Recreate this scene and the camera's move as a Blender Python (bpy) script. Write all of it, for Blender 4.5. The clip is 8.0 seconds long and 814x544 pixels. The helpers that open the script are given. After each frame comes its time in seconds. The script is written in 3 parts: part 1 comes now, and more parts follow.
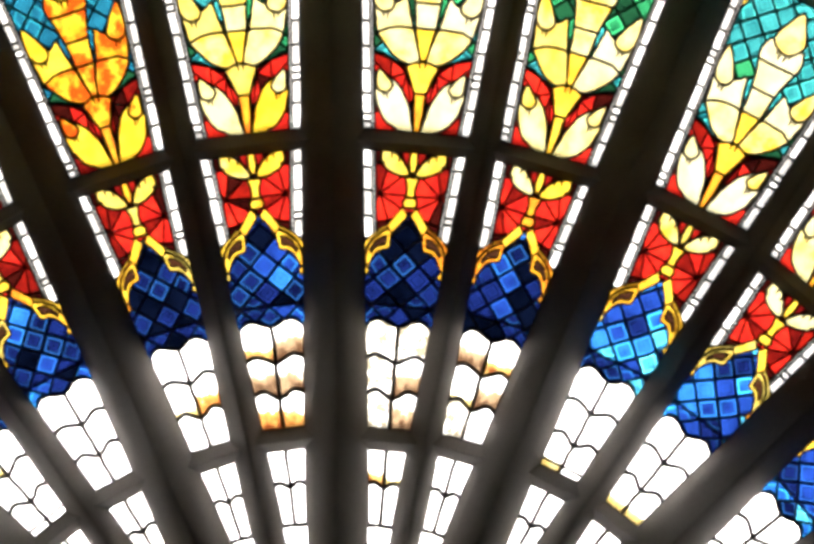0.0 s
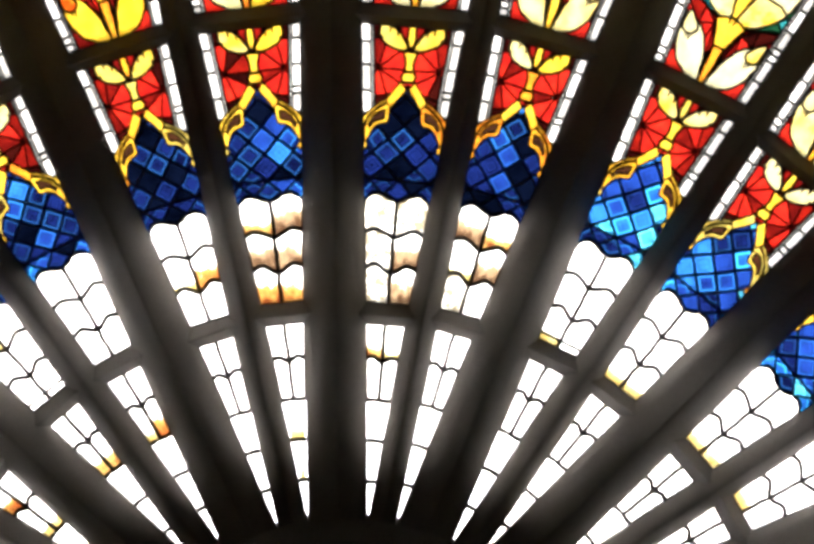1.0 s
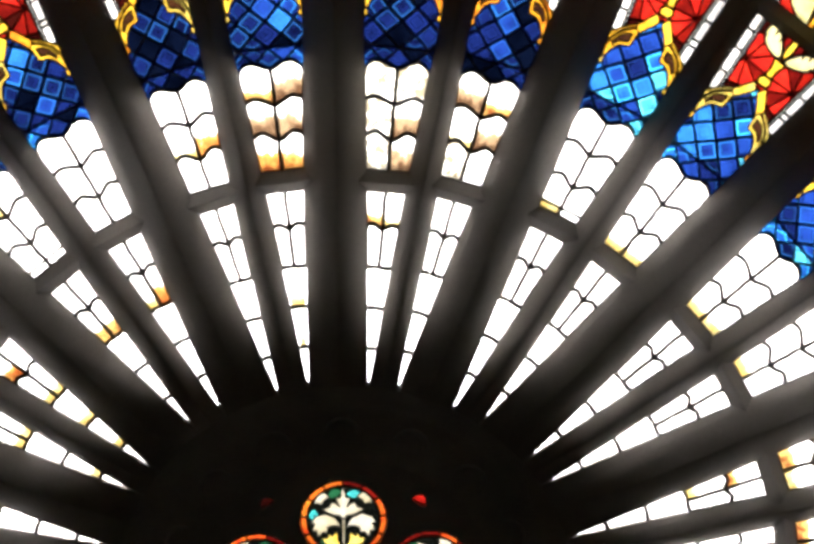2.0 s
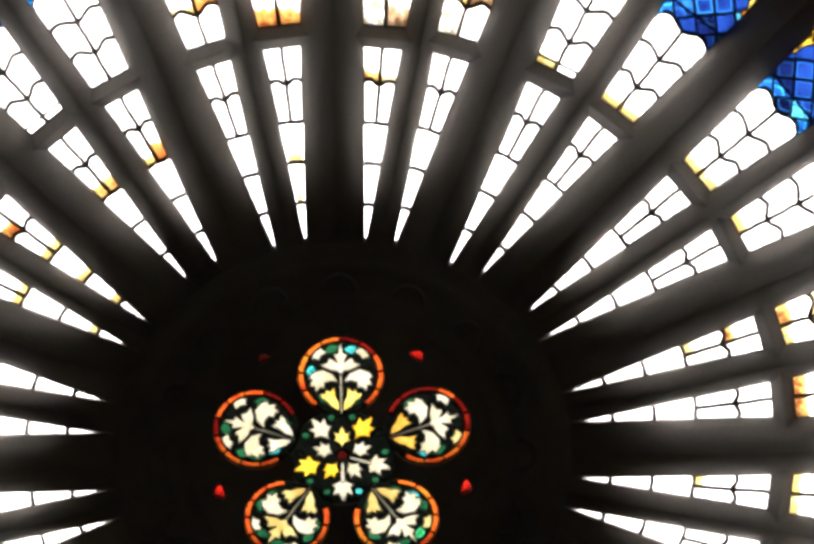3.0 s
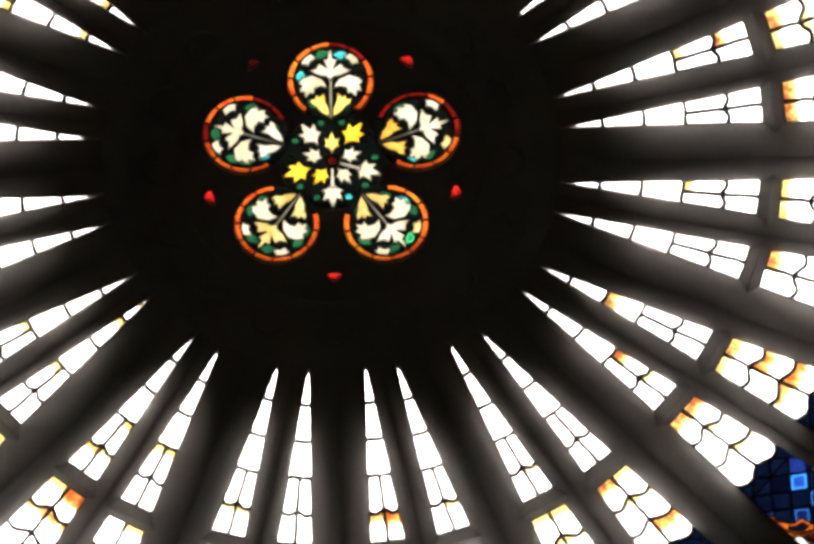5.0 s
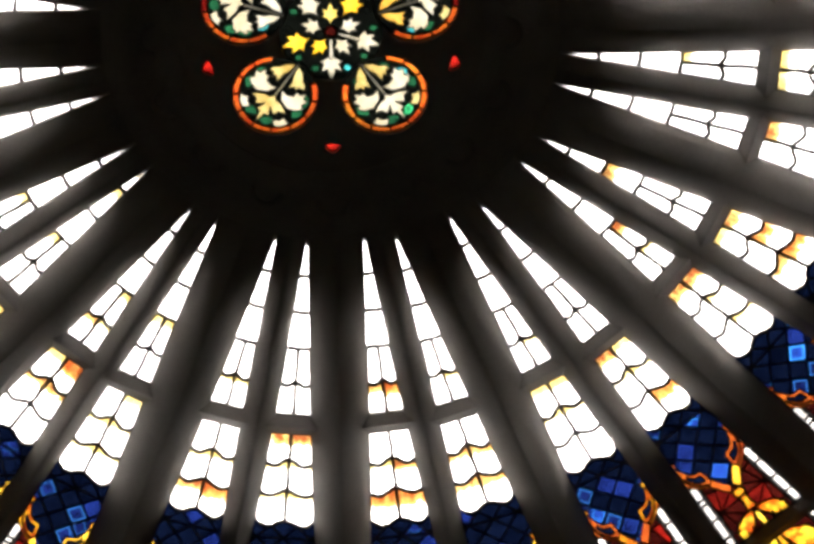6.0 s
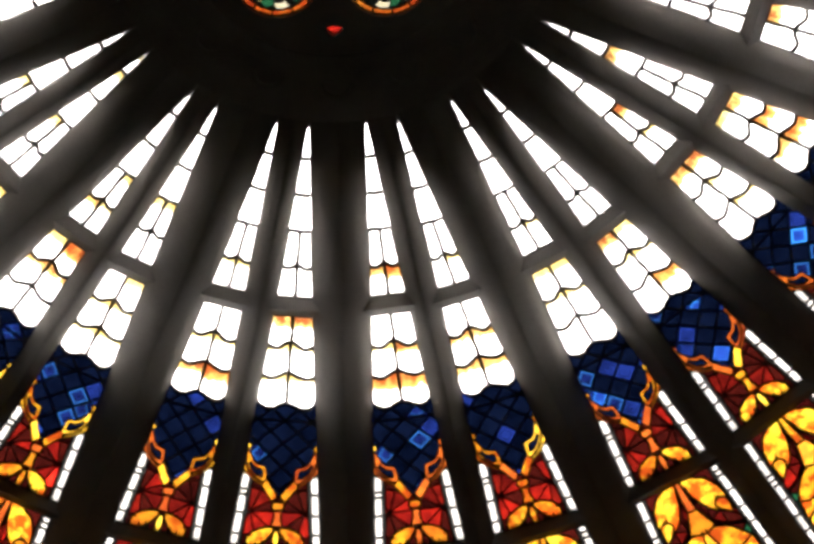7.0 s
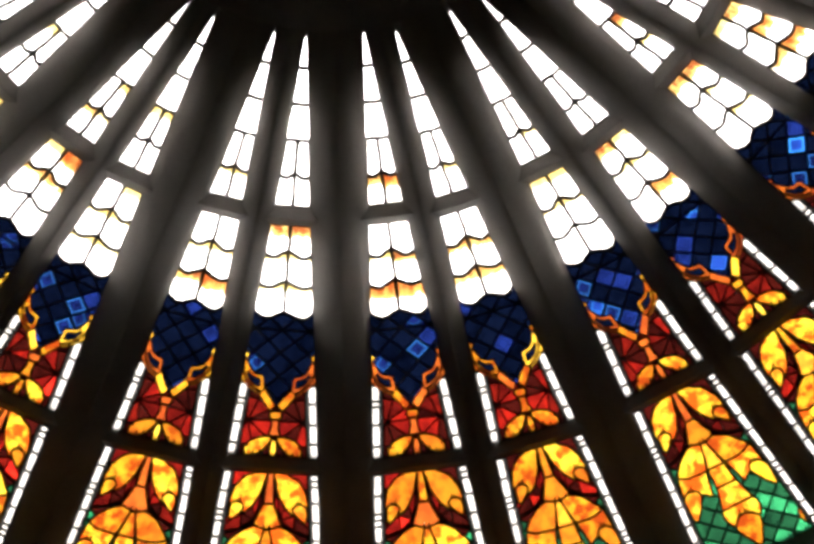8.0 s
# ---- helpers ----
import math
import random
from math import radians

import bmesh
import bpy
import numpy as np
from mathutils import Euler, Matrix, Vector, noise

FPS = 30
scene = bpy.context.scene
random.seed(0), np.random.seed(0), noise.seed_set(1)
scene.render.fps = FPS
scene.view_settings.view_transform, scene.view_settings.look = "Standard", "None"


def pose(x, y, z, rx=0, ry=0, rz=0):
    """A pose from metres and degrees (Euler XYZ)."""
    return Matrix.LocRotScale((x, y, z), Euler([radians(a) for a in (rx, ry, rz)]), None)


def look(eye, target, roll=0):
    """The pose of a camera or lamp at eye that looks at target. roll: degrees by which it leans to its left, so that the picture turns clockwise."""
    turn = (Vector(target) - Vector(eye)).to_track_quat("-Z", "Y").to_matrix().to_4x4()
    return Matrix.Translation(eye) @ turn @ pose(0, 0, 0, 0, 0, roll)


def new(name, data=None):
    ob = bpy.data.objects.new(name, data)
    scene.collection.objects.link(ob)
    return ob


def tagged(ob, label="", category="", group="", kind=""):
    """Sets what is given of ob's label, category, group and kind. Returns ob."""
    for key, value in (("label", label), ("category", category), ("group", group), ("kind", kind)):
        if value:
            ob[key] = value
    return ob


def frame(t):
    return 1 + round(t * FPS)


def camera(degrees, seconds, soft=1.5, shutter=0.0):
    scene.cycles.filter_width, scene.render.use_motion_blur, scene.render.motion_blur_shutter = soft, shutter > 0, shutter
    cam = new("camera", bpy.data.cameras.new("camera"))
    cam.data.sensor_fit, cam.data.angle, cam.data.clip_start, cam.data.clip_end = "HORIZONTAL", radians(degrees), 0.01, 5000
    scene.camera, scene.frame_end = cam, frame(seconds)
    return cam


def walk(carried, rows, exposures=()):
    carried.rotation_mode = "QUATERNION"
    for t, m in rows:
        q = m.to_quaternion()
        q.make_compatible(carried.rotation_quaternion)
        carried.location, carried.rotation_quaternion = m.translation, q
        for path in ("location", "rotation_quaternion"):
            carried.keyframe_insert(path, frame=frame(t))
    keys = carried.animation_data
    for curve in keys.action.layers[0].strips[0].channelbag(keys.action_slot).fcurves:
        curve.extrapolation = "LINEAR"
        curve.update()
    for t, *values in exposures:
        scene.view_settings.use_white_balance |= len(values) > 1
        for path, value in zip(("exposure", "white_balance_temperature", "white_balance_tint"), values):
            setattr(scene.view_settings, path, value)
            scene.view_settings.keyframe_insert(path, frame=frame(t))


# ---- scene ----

# ---------------------------------------------------------------- camera
# A zoomed camera, held upside down on the nave floor, turns along the rose.
cam = camera(9.2, 8.0, soft=3.6)
EYE = (0.180, -25.690, 1.600)
CENTRE = 10.277                       # height of the rose's centre
ROWS = [
    (0.0, -0.3688, 7.0811, 179.24), (0.5, -0.3705, 7.3941, 179.24), (1.0, -0.3675, 7.7518, 179.24),
    (1.5, -0.3630, 8.1072, 179.24), (2.8, -0.3556, 9.0930, 179.17), (3.0, -0.3608, 9.2615, 179.15),
    (3.5, -0.3666, 9.6985, 179.14), (4.0, -0.3727, 10.0958, 179.13), (4.5, -0.3830, 10.5247, 179.12),
    (4.7, -0.3885, 10.6893, 179.12), (5.8, -0.3935, 11.5158, 179.12), (6.0, -0.3891, 11.6702, 179.13),
    (6.5, -0.3794, 12.0333, 179.13), (7.0, -0.3704, 12.3640, 179.13), (7.5, -0.3717, 12.6740, 179.14),
    (8.0, -0.3761, 12.9101, 179.15),
]
walk(cam, [(t, look(EYE, (x, 0.0, z), roll)) for t, x, z, roll in ROWS], exposures=[(0.0, 4.10), (8.0, 4.10)])

# ---------------------------------------------------------------- daylight
world = bpy.data.worlds.new("overcast_sky")
scene.world = world
world.use_nodes = True
wn = world.node_tree.nodes
sky = wn.new("ShaderNodeTexSky")
sky.sky_type, sky.sun_disc = "NISHITA", False
sky.sun_elevation, sky.sun_rotation = radians(50), radians(0)
sky.dust_density, sky.air_density = 4.0, 1.0
wn["Background"].inputs["Strength"].default_value = 0.12
world.node_tree.links.new(sky.outputs[0], wn["Background"].inputs["Color"])
sun = new("sun", bpy.data.lights.new("sun", "SUN"))
sun.data.energy, sun.data.angle, sun.data.color = 1.4, radians(15), (1.0, 0.95, 0.88)
sun.matrix_basis = look((0, 20, 25), (0, 0, 4))

# ---------------------------------------------------------------- materials
MATS = {}


def nodes_of(name):
    m = bpy.data.materials.new(name)
    m.use_nodes = True
    m.node_tree.nodes.clear()
    MATS[name] = m
    return m, m.node_tree.nodes, m.node_tree.links


def noise_node(n, l, vector, scale, detail=4.0, rough=0.6):
    t = n.new("ShaderNodeTexNoise")
    t.inputs["Scale"].default_value, t.inputs["Detail"].default_value, t.inputs["Roughness"].default_value = scale, detail, rough
    l.new(vector, t.inputs["Vector"])
    return t.outputs["Fac"]


def math_node(n, l, op, a, b=None, c=None):
    t = n.new("ShaderNodeMath")
    t.operation = op
    for i, v in enumerate((a, b, c)):
        if v is None:
            continue
        if isinstance(v, (int, float)):
            t.inputs[i].default_value = v
        else:
            l.new(v, t.inputs[i])
    return t.outputs[0]


def ramp(n, l, value, a, b, to0=0.0, to1=1.0):
    t = n.new("ShaderNodeMapRange")
    t.interpolation_type = "SMOOTHSTEP"
    l.new(value, t.inputs["Value"])
    for i, v in ((1, a), (2, b), (3, to0), (4, to1)):
        t.inputs[i].default_value = v
    return t.outputs[0]


def mix_colour(n, l, fac, a, b):
    t = n.new("ShaderNodeMix")
    t.data_type = "RGBA"
    if isinstance(fac, (int, float)):
        t.inputs["Factor"].default_value = fac
    else:
        l.new(fac, t.inputs["Factor"])
    for key, v in ((6, a), (7, b)):
        if isinstance(v, tuple):
            t.inputs[key].default_value = (*v, 1.0)
        else:
            l.new(v, t.inputs[key])
    return t.outputs[2]


def stone(name, base, dark, scale=6.0):
    m, n, l = nodes_of(name)
    out, bsdf, co = n.new("ShaderNodeOutputMaterial"), n.new("ShaderNodeBsdfPrincipled"), n.new("ShaderNodeTexCoord")
    big = noise_node(n, l, co.outputs["Object"], scale * 0.25, 3)
    fine = noise_node(n, l, co.outputs["Object"], scale * 9, 6, 0.7)
    blend = math_node(n, l, "ADD", math_node(n, l, "MULTIPLY", big, 0.7), math_node(n, l, "MULTIPLY", fine, 0.4))
    l.new(mix_colour(n, l, ramp(n, l, blend, 0.3, 0.75), dark, base), bsdf.inputs["Base Color"])
    bsdf.inputs["Roughness"].default_value = 0.85
    bump = n.new("ShaderNodeBump")
    bump.inputs["Strength"].default_value, bump.inputs["Distance"].default_value = 0.35, 0.01
    l.new(fine, bump.inputs["Height"])
    l.new(bump.outputs[0], bsdf.inputs["Normal"])
    l.new(bsdf.outputs[0], out.inputs[0])
    return m


def metal(name, base, rough):
    m, n, l = nodes_of(name)
    out, bsdf, co = n.new("ShaderNodeOutputMaterial"), n.new("ShaderNodeBsdfPrincipled"), n.new("ShaderNodeTexCoord")
    fine = noise_node(n, l, co.outputs["Object"], 40, 5)
    l.new(mix_colour(n, l, fine, tuple(0.5 * v for v in base), base), bsdf.inputs["Base Color"])
    bsdf.inputs["Metallic"].default_value = 0.25
    bsdf.inputs["Roughness"].default_value = rough
    bump = n.new("ShaderNodeBump")
    bump.inputs["Strength"].default_value, bump.inputs["Distance"].default_value = 0.3, 0.003
    l.new(fine, bump.inputs["Height"])
    l.new(bump.outputs[0], bsdf.inputs["Normal"])
    l.new(bsdf.outputs[0], out.inputs[0])
    return m


DENSITY = 0.24                        # how much coloured glass lets through, against white


def glass(name, thin, thick, streak=None, amount=0.0, pattern=False, fade=None, reach=0.75):
    """Hand-made pot-metal glass: colour runs from thin to thick; streak: silver stain or grime; pattern: a painted square in a quarry; fade: colour of the fringe of a stain along the inner edge, which dies out at reach of its height."""
    if not name.startswith("white"):
        thin, thick = tuple(DENSITY * v for v in thin), tuple(DENSITY * v for v in thick)
    if streak:
        streak = tuple(DENSITY * v for v in streak)
    m, n, l = nodes_of(name)
    out, co, info = n.new("ShaderNodeOutputMaterial"), n.new("ShaderNodeTexCoord"), n.new("ShaderNodeObjectInfo")
    shift = n.new("ShaderNodeVectorMath")
    shift.operation = "ADD"
    l.new(co.outputs["Object"], shift.inputs[0])
    away = n.new("ShaderNodeCombineXYZ")
    l.new(math_node(n, l, "MULTIPLY", info.outputs["Random"], 37.0), away.inputs[0])
    l.new(math_node(n, l, "MULTIPLY", info.outputs["Random"], 91.0), away.inputs[2])
    l.new(away.outputs[0], shift.inputs[1])
    pos = shift.outputs[0]
    cloud = noise_node(n, l, pos, 9, 3)
    fine = noise_node(n, l, pos, 70, 5, 0.7)
    depth = math_node(n, l, "ADD", ramp(n, l, cloud, 0.3, 0.75), math_node(n, l, "MULTIPLY_ADD", info.outputs["Random"], 0.7, -0.35))
    depth = math_node(n, l, "ADD", depth, math_node(n, l, "MULTIPLY_ADD", fine, 0.5, -0.25))
    clamp = n.new("ShaderNodeClamp")
    l.new(depth, clamp.inputs[0])
    colour = mix_colour(n, l, clamp.outputs[0], thin, thick)
    gen = n.new("ShaderNodeSeparateXYZ")
    l.new(co.outputs["Generated"], gen.inputs[0])
    if streak:
        if fade:
            # the stain was fired on along the lower lead and runs out upwards in streaks
            long = n.new("ShaderNodeVectorMath")
            long.operation = "MULTIPLY"
            long.inputs[1].default_value = (1.0, 1.0, 0.55)
            l.new(pos, long.inputs[0])
            patch = ramp(n, l, noise_node(n, l, long.outputs[0], 20, 4, 0.65), 0.28, 0.72)
            low = ramp(n, l, gen.outputs[2], 0.10, reach, 1.0, 0.0)
            lift = math_node(n, l, "MULTIPLY_ADD", info.outputs["Random"], 0.24, -0.12)
            level = math_node(n, l, "MULTIPLY", low, math_node(n, l, "ADD", math_node(n, l, "MULTIPLY_ADD", patch, 0.85, 0.36), lift))
            colour = mix_colour(n, l, ramp(n, l, level, 0.04, 0.34), colour, tuple(DENSITY * v for v in fade))
            mask = ramp(n, l, level, 0.32, 0.92, 0.0, amount)
        else:
            patch = noise_node(n, l, pos, 11, 4, 0.65)
            mask = ramp(n, l, patch, 0.42, 0.57, 0.0, amount)
        colour = mix_colour(n, l, mask, colour, streak)
    if pattern:
        ax = math_node(n, l, "ABSOLUTE", math_node(n, l, "SUBTRACT", gen.outputs[0], 0.5))
        az = math_node(n, l, "ABSOLUTE", math_node(n, l, "SUBTRACT", gen.outputs[2], 0.5))
        ring = math_node(n, l, "ADD", ax, az)
        def step(lo, hi):
            return math_node(n, l, "MULTIPLY", ramp(n, l, ring, lo - 0.012, lo + 0.012), ramp(n, l, ring, hi - 0.012, hi + 0.012, 1.0, 0.0))
        cross = math_node(n, l, "MULTIPLY", ramp(n, l, math_node(n, l, "ABSOLUTE", math_node(n, l, "SUBTRACT", ax, az)), 0.015, 0.04, 1.0, 0.0), step(-0.1, 0.20))
        paint = math_node(n, l, "MAXIMUM", math_node(n, l, "MAXIMUM", step(0.235, 0.305), step(0.385, 0.6)), math_node(n, l, "MULTIPLY", cross, 0.8))
        paint = math_node(n, l, "MAXIMUM", paint, math_node(n, l, "MULTIPLY", step(-0.1, 0.235), 0.35))
        paint = math_node(n, l, "MULTIPLY", paint, math_node(n, l, "MULTIPLY_ADD", cloud, 0.7, 0.45))
        edge = math_node(n, l, "MULTIPLY", step(0.305, 0.40), ramp(n, l, info.outputs["Random"], 0.2, 0.8))
        colour = mix_colour(n, l, edge, colour, tuple(min(1.0, 1.7 * v + 0.25 * thin[2] * (i == 1)) for i, v in enumerate(thin)))
        colour = mix_colour(n, l, paint, colour, tuple(0.12 * v for v in thick))
    diffuse, clear, gloss = n.new("ShaderNodeBsdfTranslucent"), n.new("ShaderNodeBsdfTransparent"), n.new("ShaderNodeBsdfGlossy")
    l.new(colour, diffuse.inputs[0])
    l.new(colour, clear.inputs[0])
    gloss.inputs["Roughness"].default_value = 0.15
    gloss.inputs["Color"].default_value = (0.6, 0.6, 0.6, 1)
    bump = n.new("ShaderNodeBump")
    bump.inputs["Strength"].default_value, bump.inputs["Distance"].default_value = 0.25, 0.004
    l.new(cloud, bump.inputs["Height"])
    l.new(bump.outputs[0], gloss.inputs["Normal"])
    a, b = n.new("ShaderNodeMixShader"), n.new("ShaderNodeMixShader")
    a.inputs[0].default_value, b.inputs[0].default_value = 0.25, 0.012
    l.new(diffuse.outputs[0], a.inputs[1])
    l.new(clear.outputs[0], a.inputs[2])
    l.new(a.outputs[0], b.inputs[1])
    l.new(gloss.outputs[0], b.inputs[2])
    l.new(b.outputs[0], out.inputs[0])
    return m


STONE = stone("grey_sandstone", (0.455, 0.431, 0.412), (0.33, 0.311, 0.295))
NAVE = stone("weathered_ashlar", (0.35, 0.338, 0.324), (0.25, 0.24, 0.228), 2.0)
PAVING = stone("paving_stone", (0.24, 0.23, 0.215), (0.15, 0.142, 0.135), 1.5)
LEAD = metal("lead", (0.27, 0.26, 0.25), 0.65)

glass("white", (0.80, 0.78, 0.75), (0.70, 0.68, 0.645))
glass("white_stained", (0.74, 0.73, 0.70), (0.64, 0.62, 0.58), (0.10, 0.05, 0.025), 1.0, fade=(0.40, 0.27, 0.15), reach=0.85)
glass("white_amber", (0.76, 0.75, 0.72), (0.66, 0.64, 0.60), (0.22, 0.062, 0.018), 1.0, fade=(0.70, 0.46, 0.13), reach=0.52)
glass("white_orange", (0.76, 0.75, 0.71), (0.66, 0.64, 0.58), (0.26, 0.055, 0.012), 1.0, fade=(0.62, 0.30, 0.07), reach=0.72)
glass("white_yellow", (0.78, 0.77, 0.74), (0.68, 0.66, 0.62), (0.58, 0.40, 0.10), 0.9, fade=(0.90, 0.74, 0.30), reach=0.34)
glass("white_mottled", (0.72, 0.70, 0.64), (0.60, 0.57, 0.48), (0.28, 0.22, 0.12), 0.97)
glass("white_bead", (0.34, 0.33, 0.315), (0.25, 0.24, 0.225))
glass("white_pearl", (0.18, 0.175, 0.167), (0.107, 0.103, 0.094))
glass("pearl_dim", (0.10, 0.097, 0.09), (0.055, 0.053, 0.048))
glass("cream", (0.57, 0.52, 0.31), (0.53, 0.43, 0.14))
glass("lemon", (0.62, 0.55, 0.25), (0.53, 0.35, 0.025))
glass("pale_yellow", (0.56, 0.45, 0.11), (0.50, 0.33, 0.03))
glass("yellow", (0.70, 0.50, 0.04), (0.60, 0.36, 0.015), (0.55, 0.17, 0.008), 0.4)
glass("amber", (0.62, 0.42, 0.026), (0.52, 0.27, 0.012), (0.38, 0.045, 0.004), 0.97)
glass("orange", (0.72, 0.26, 0.02), (0.55, 0.12, 0.012), (0.60, 0.35, 0.02), 0.6)
glass("red", (0.60, 0.023, 0.011), (0.42, 0.011, 0.006), (0.16, 0.004, 0.006), 0.5)
glass("ruby", (0.24, 0.008, 0.004), (0.10, 0.004, 0.003), (0.05, 0.002, 0.002), 0.6)
glass("maroon", (0.030, 0.003, 0.002), (0.010, 0.0012, 0.001))
glass("umber", (0.04, 0.015, 0.006), (0.02, 0.008, 0.004))
glass("navy", (0.0013, 0.0028, 0.0105), (0.0003, 0.0007, 0.003))
glass("deep_blue", (0.0075, 0.019, 0.135), (0.003, 0.006, 0.042), pattern=True)
glass("cobalt", (0.017, 0.066, 0.40), (0.008, 0.027, 0.20), pattern=True)
glass("azure", (0.035, 0.24, 0.80), (0.016, 0.10, 0.50), pattern=True)
glass("cyan", (0.13, 0.70, 1.0), (0.04, 0.36, 0.80), pattern=True)
glass("deep_amber", (0.48, 0.24, 0.012), (0.32, 0.10, 0.005), (0.20, 0.022, 0.003), 0.95)
glass("rust", (0.34, 0.085, 0.007), (0.19, 0.028, 0.003), (0.34, 0.15, 0.008), 0.7)
glass("teal", (0.055, 0.40, 0.40), (0.015, 0.20, 0.22), pattern=True)
glass("teal_blue", (0.018, 0.19, 0.30), (0.006, 0.07, 0.13), pattern=True)
glass("green", (0.04, 0.36, 0.13), (0.012, 0.16, 0.06), pattern=True)
glass("dark_green", (0.010, 0.066, 0.026), (0.004, 0.022, 0.010))
glass("gold", (0.84, 0.56, 0.05), (0.72, 0.36, 0.02), (0.35, 0.13, 0.01), 0.4)
glass("copper", (0.42, 0.10, 0.012), (0.25, 0.04, 0.008), (0.15, 0.02, 0.005), 0.5)
glass("pitch", (0.0025, 0.003, 0.0022), (0.001, 0.0012, 0.001))
glass("ember", (0.36, 0.045, 0.008), (0.22, 0.016, 0.005), (0.44, 0.10, 0.012), 0.5)
glass("garnet", (0.12, 0.0055, 0.003), (0.05, 0.0025, 0.002), (0.02, 0.001, 0.001), 0.5)
glass("ivory", (0.41, 0.39, 0.31), (0.32, 0.29, 0.19), (0.22, 0.18, 0.08), 0.3)
glass("straw", (0.38, 0.33, 0.14), (0.30, 0.22, 0.055), (0.22, 0.12, 0.02), 0.4)
glass("straw_gold", (0.44, 0.30, 0.05), (0.36, 0.18, 0.02), (0.30, 0.09, 0.01), 0.5)
glass("copper_gold", (0.58, 0.22, 0.02), (0.44, 0.10, 0.012), (0.30, 0.03, 0.006), 0.6)
glass("dim_orange", (0.50, 0.062, 0.010), (0.32, 0.026, 0.006), (0.54, 0.15, 0.014), 0.6)

# ---------------------------------------------------------------- mesh helpers


def thing(name, matrix, label="", category="", group="", kind=""):
    ob = new(name)
    ob.empty_display_size = 0.2
    ob.matrix_basis = matrix
    return tagged(ob, label, category, group, kind)


def piece(name, mesh, parent, material=None, matrix=None, label=""):
    ob = new(name, mesh)
    ob.parent = parent
    if matrix is not None:
        ob.matrix_basis = matrix
    if material is not None:
        ob.material_slots[0].link = "OBJECT"
        ob.material_slots[0].material = material
    return tagged(ob, label)


def mesh_of(name, verts, faces, material, smooth=False):
    me = bpy.data.meshes.new(name)
    me.from_pydata([tuple(v) for v in verts], [], faces)
    me.materials.append(material)
    bm = bmesh.new()
    bm.from_mesh(me)
    bmesh.ops.recalc_face_normals(bm, faces=bm.faces[:])
    bm.to_mesh(me)
    bm.free()
    if smooth:
        me.shade_smooth()
    return me


def box_mesh(name, x0, x1, y0, y1, z0, z1, material):
    v = [(x, y, z) for x in (x0, x1) for y in (y0, y1) for z in (z0, z1)]
    return mesh_of(name, v, [(0, 1, 3, 2), (4, 6, 7, 5), (0, 4, 5, 1), (2, 3, 7, 6), (0, 2, 6, 4), (1, 5, 7, 3)], material)


def extruded(name, profile, z0, z1, material, steps=1, wander=0.0, full=0.0):
    """A bar along z with a closed profile of (x, y); up to z = full it rises to its whole depth."""
    n, verts, faces = len(profile), [], []
    for i in range(steps + 1):
        z = z0 + (z1 - z0) * (i / steps) ** 1.5 if full else z0 + (z1 - z0) * i / steps
        rise = 1.0 if z >= full else 0.04 + 0.96 * math.sin(math.pi / 2 * max(0.0, (z - 1.16) / (full - 1.16))) ** 1.2
        for k, (x, y) in enumerate(profile):
            y = y * rise if y < -0.012 else y
            if full:
                x -= math.copysign(0.0018, x) * max(0.0, min(1.0, (1.55 - z) / 0.25)) if x else 0.0      # worn thinner towards the hub
            w = wander * (noise.noise(Vector((x * 9, y * 9, z * 2.3))))
            verts.append((x + (w if y < -0.03 else 0), y + (w if y < -0.03 else 0), z))
    for i in range(steps):
        for k in range(n):
            a, b = i * n + k, i * n + (k + 1) % n
            faces.append((a, b, b + n, a + n))
    faces += [tuple(range(n)), tuple(range(steps * n, steps * n + n))]
    return mesh_of(name, verts, faces, material)


def smooth_loop(pts, per=5):
    """A closed rounded outline through pts."""
    out, n = [], len(pts)
    for i in range(n):
        p0, p1, p2, p3 = (Vector(pts[(i + k) % n]) for k in (-1, 0, 1, 2))
        for j in range(per):
            t = j / per
            out.append(tuple(0.5 * (2 * p1 + (p2 - p0) * t + (2 * p0 - 5 * p1 + 4 * p2 - p3) * t * t + (3 * p1 - p0 - 3 * p2 + p3) * t ** 3)))
    return out


def smooth_line(pts, per=4):
    out, n = [], len(pts)
    for i in range(n - 1):
        p0, p1, p2, p3 = (Vector(pts[min(max(i + k, 0), n - 1)]) for k in (-1, 0, 1, 2))
        for j in range(per):
            t = j / per
            out.append(tuple(0.5 * (2 * p1 + (p2 - p0) * t + (2 * p0 - 5 * p1 + 4 * p2 - p3) * t * t + (3 * p1 - p0 - 3 * p2 + p3) * t ** 3)))
    return out + [tuple(pts[-1])]


def disc(cx, cy, r, n=20):
    return [(cx + r * math.sin(2 * math.pi * i / n), cy + r * math.cos(2 * math.pi * i / n)) for i in range(n)]


def mirrored(pts):
    return [(-x, y) for x, y in reversed(pts)]


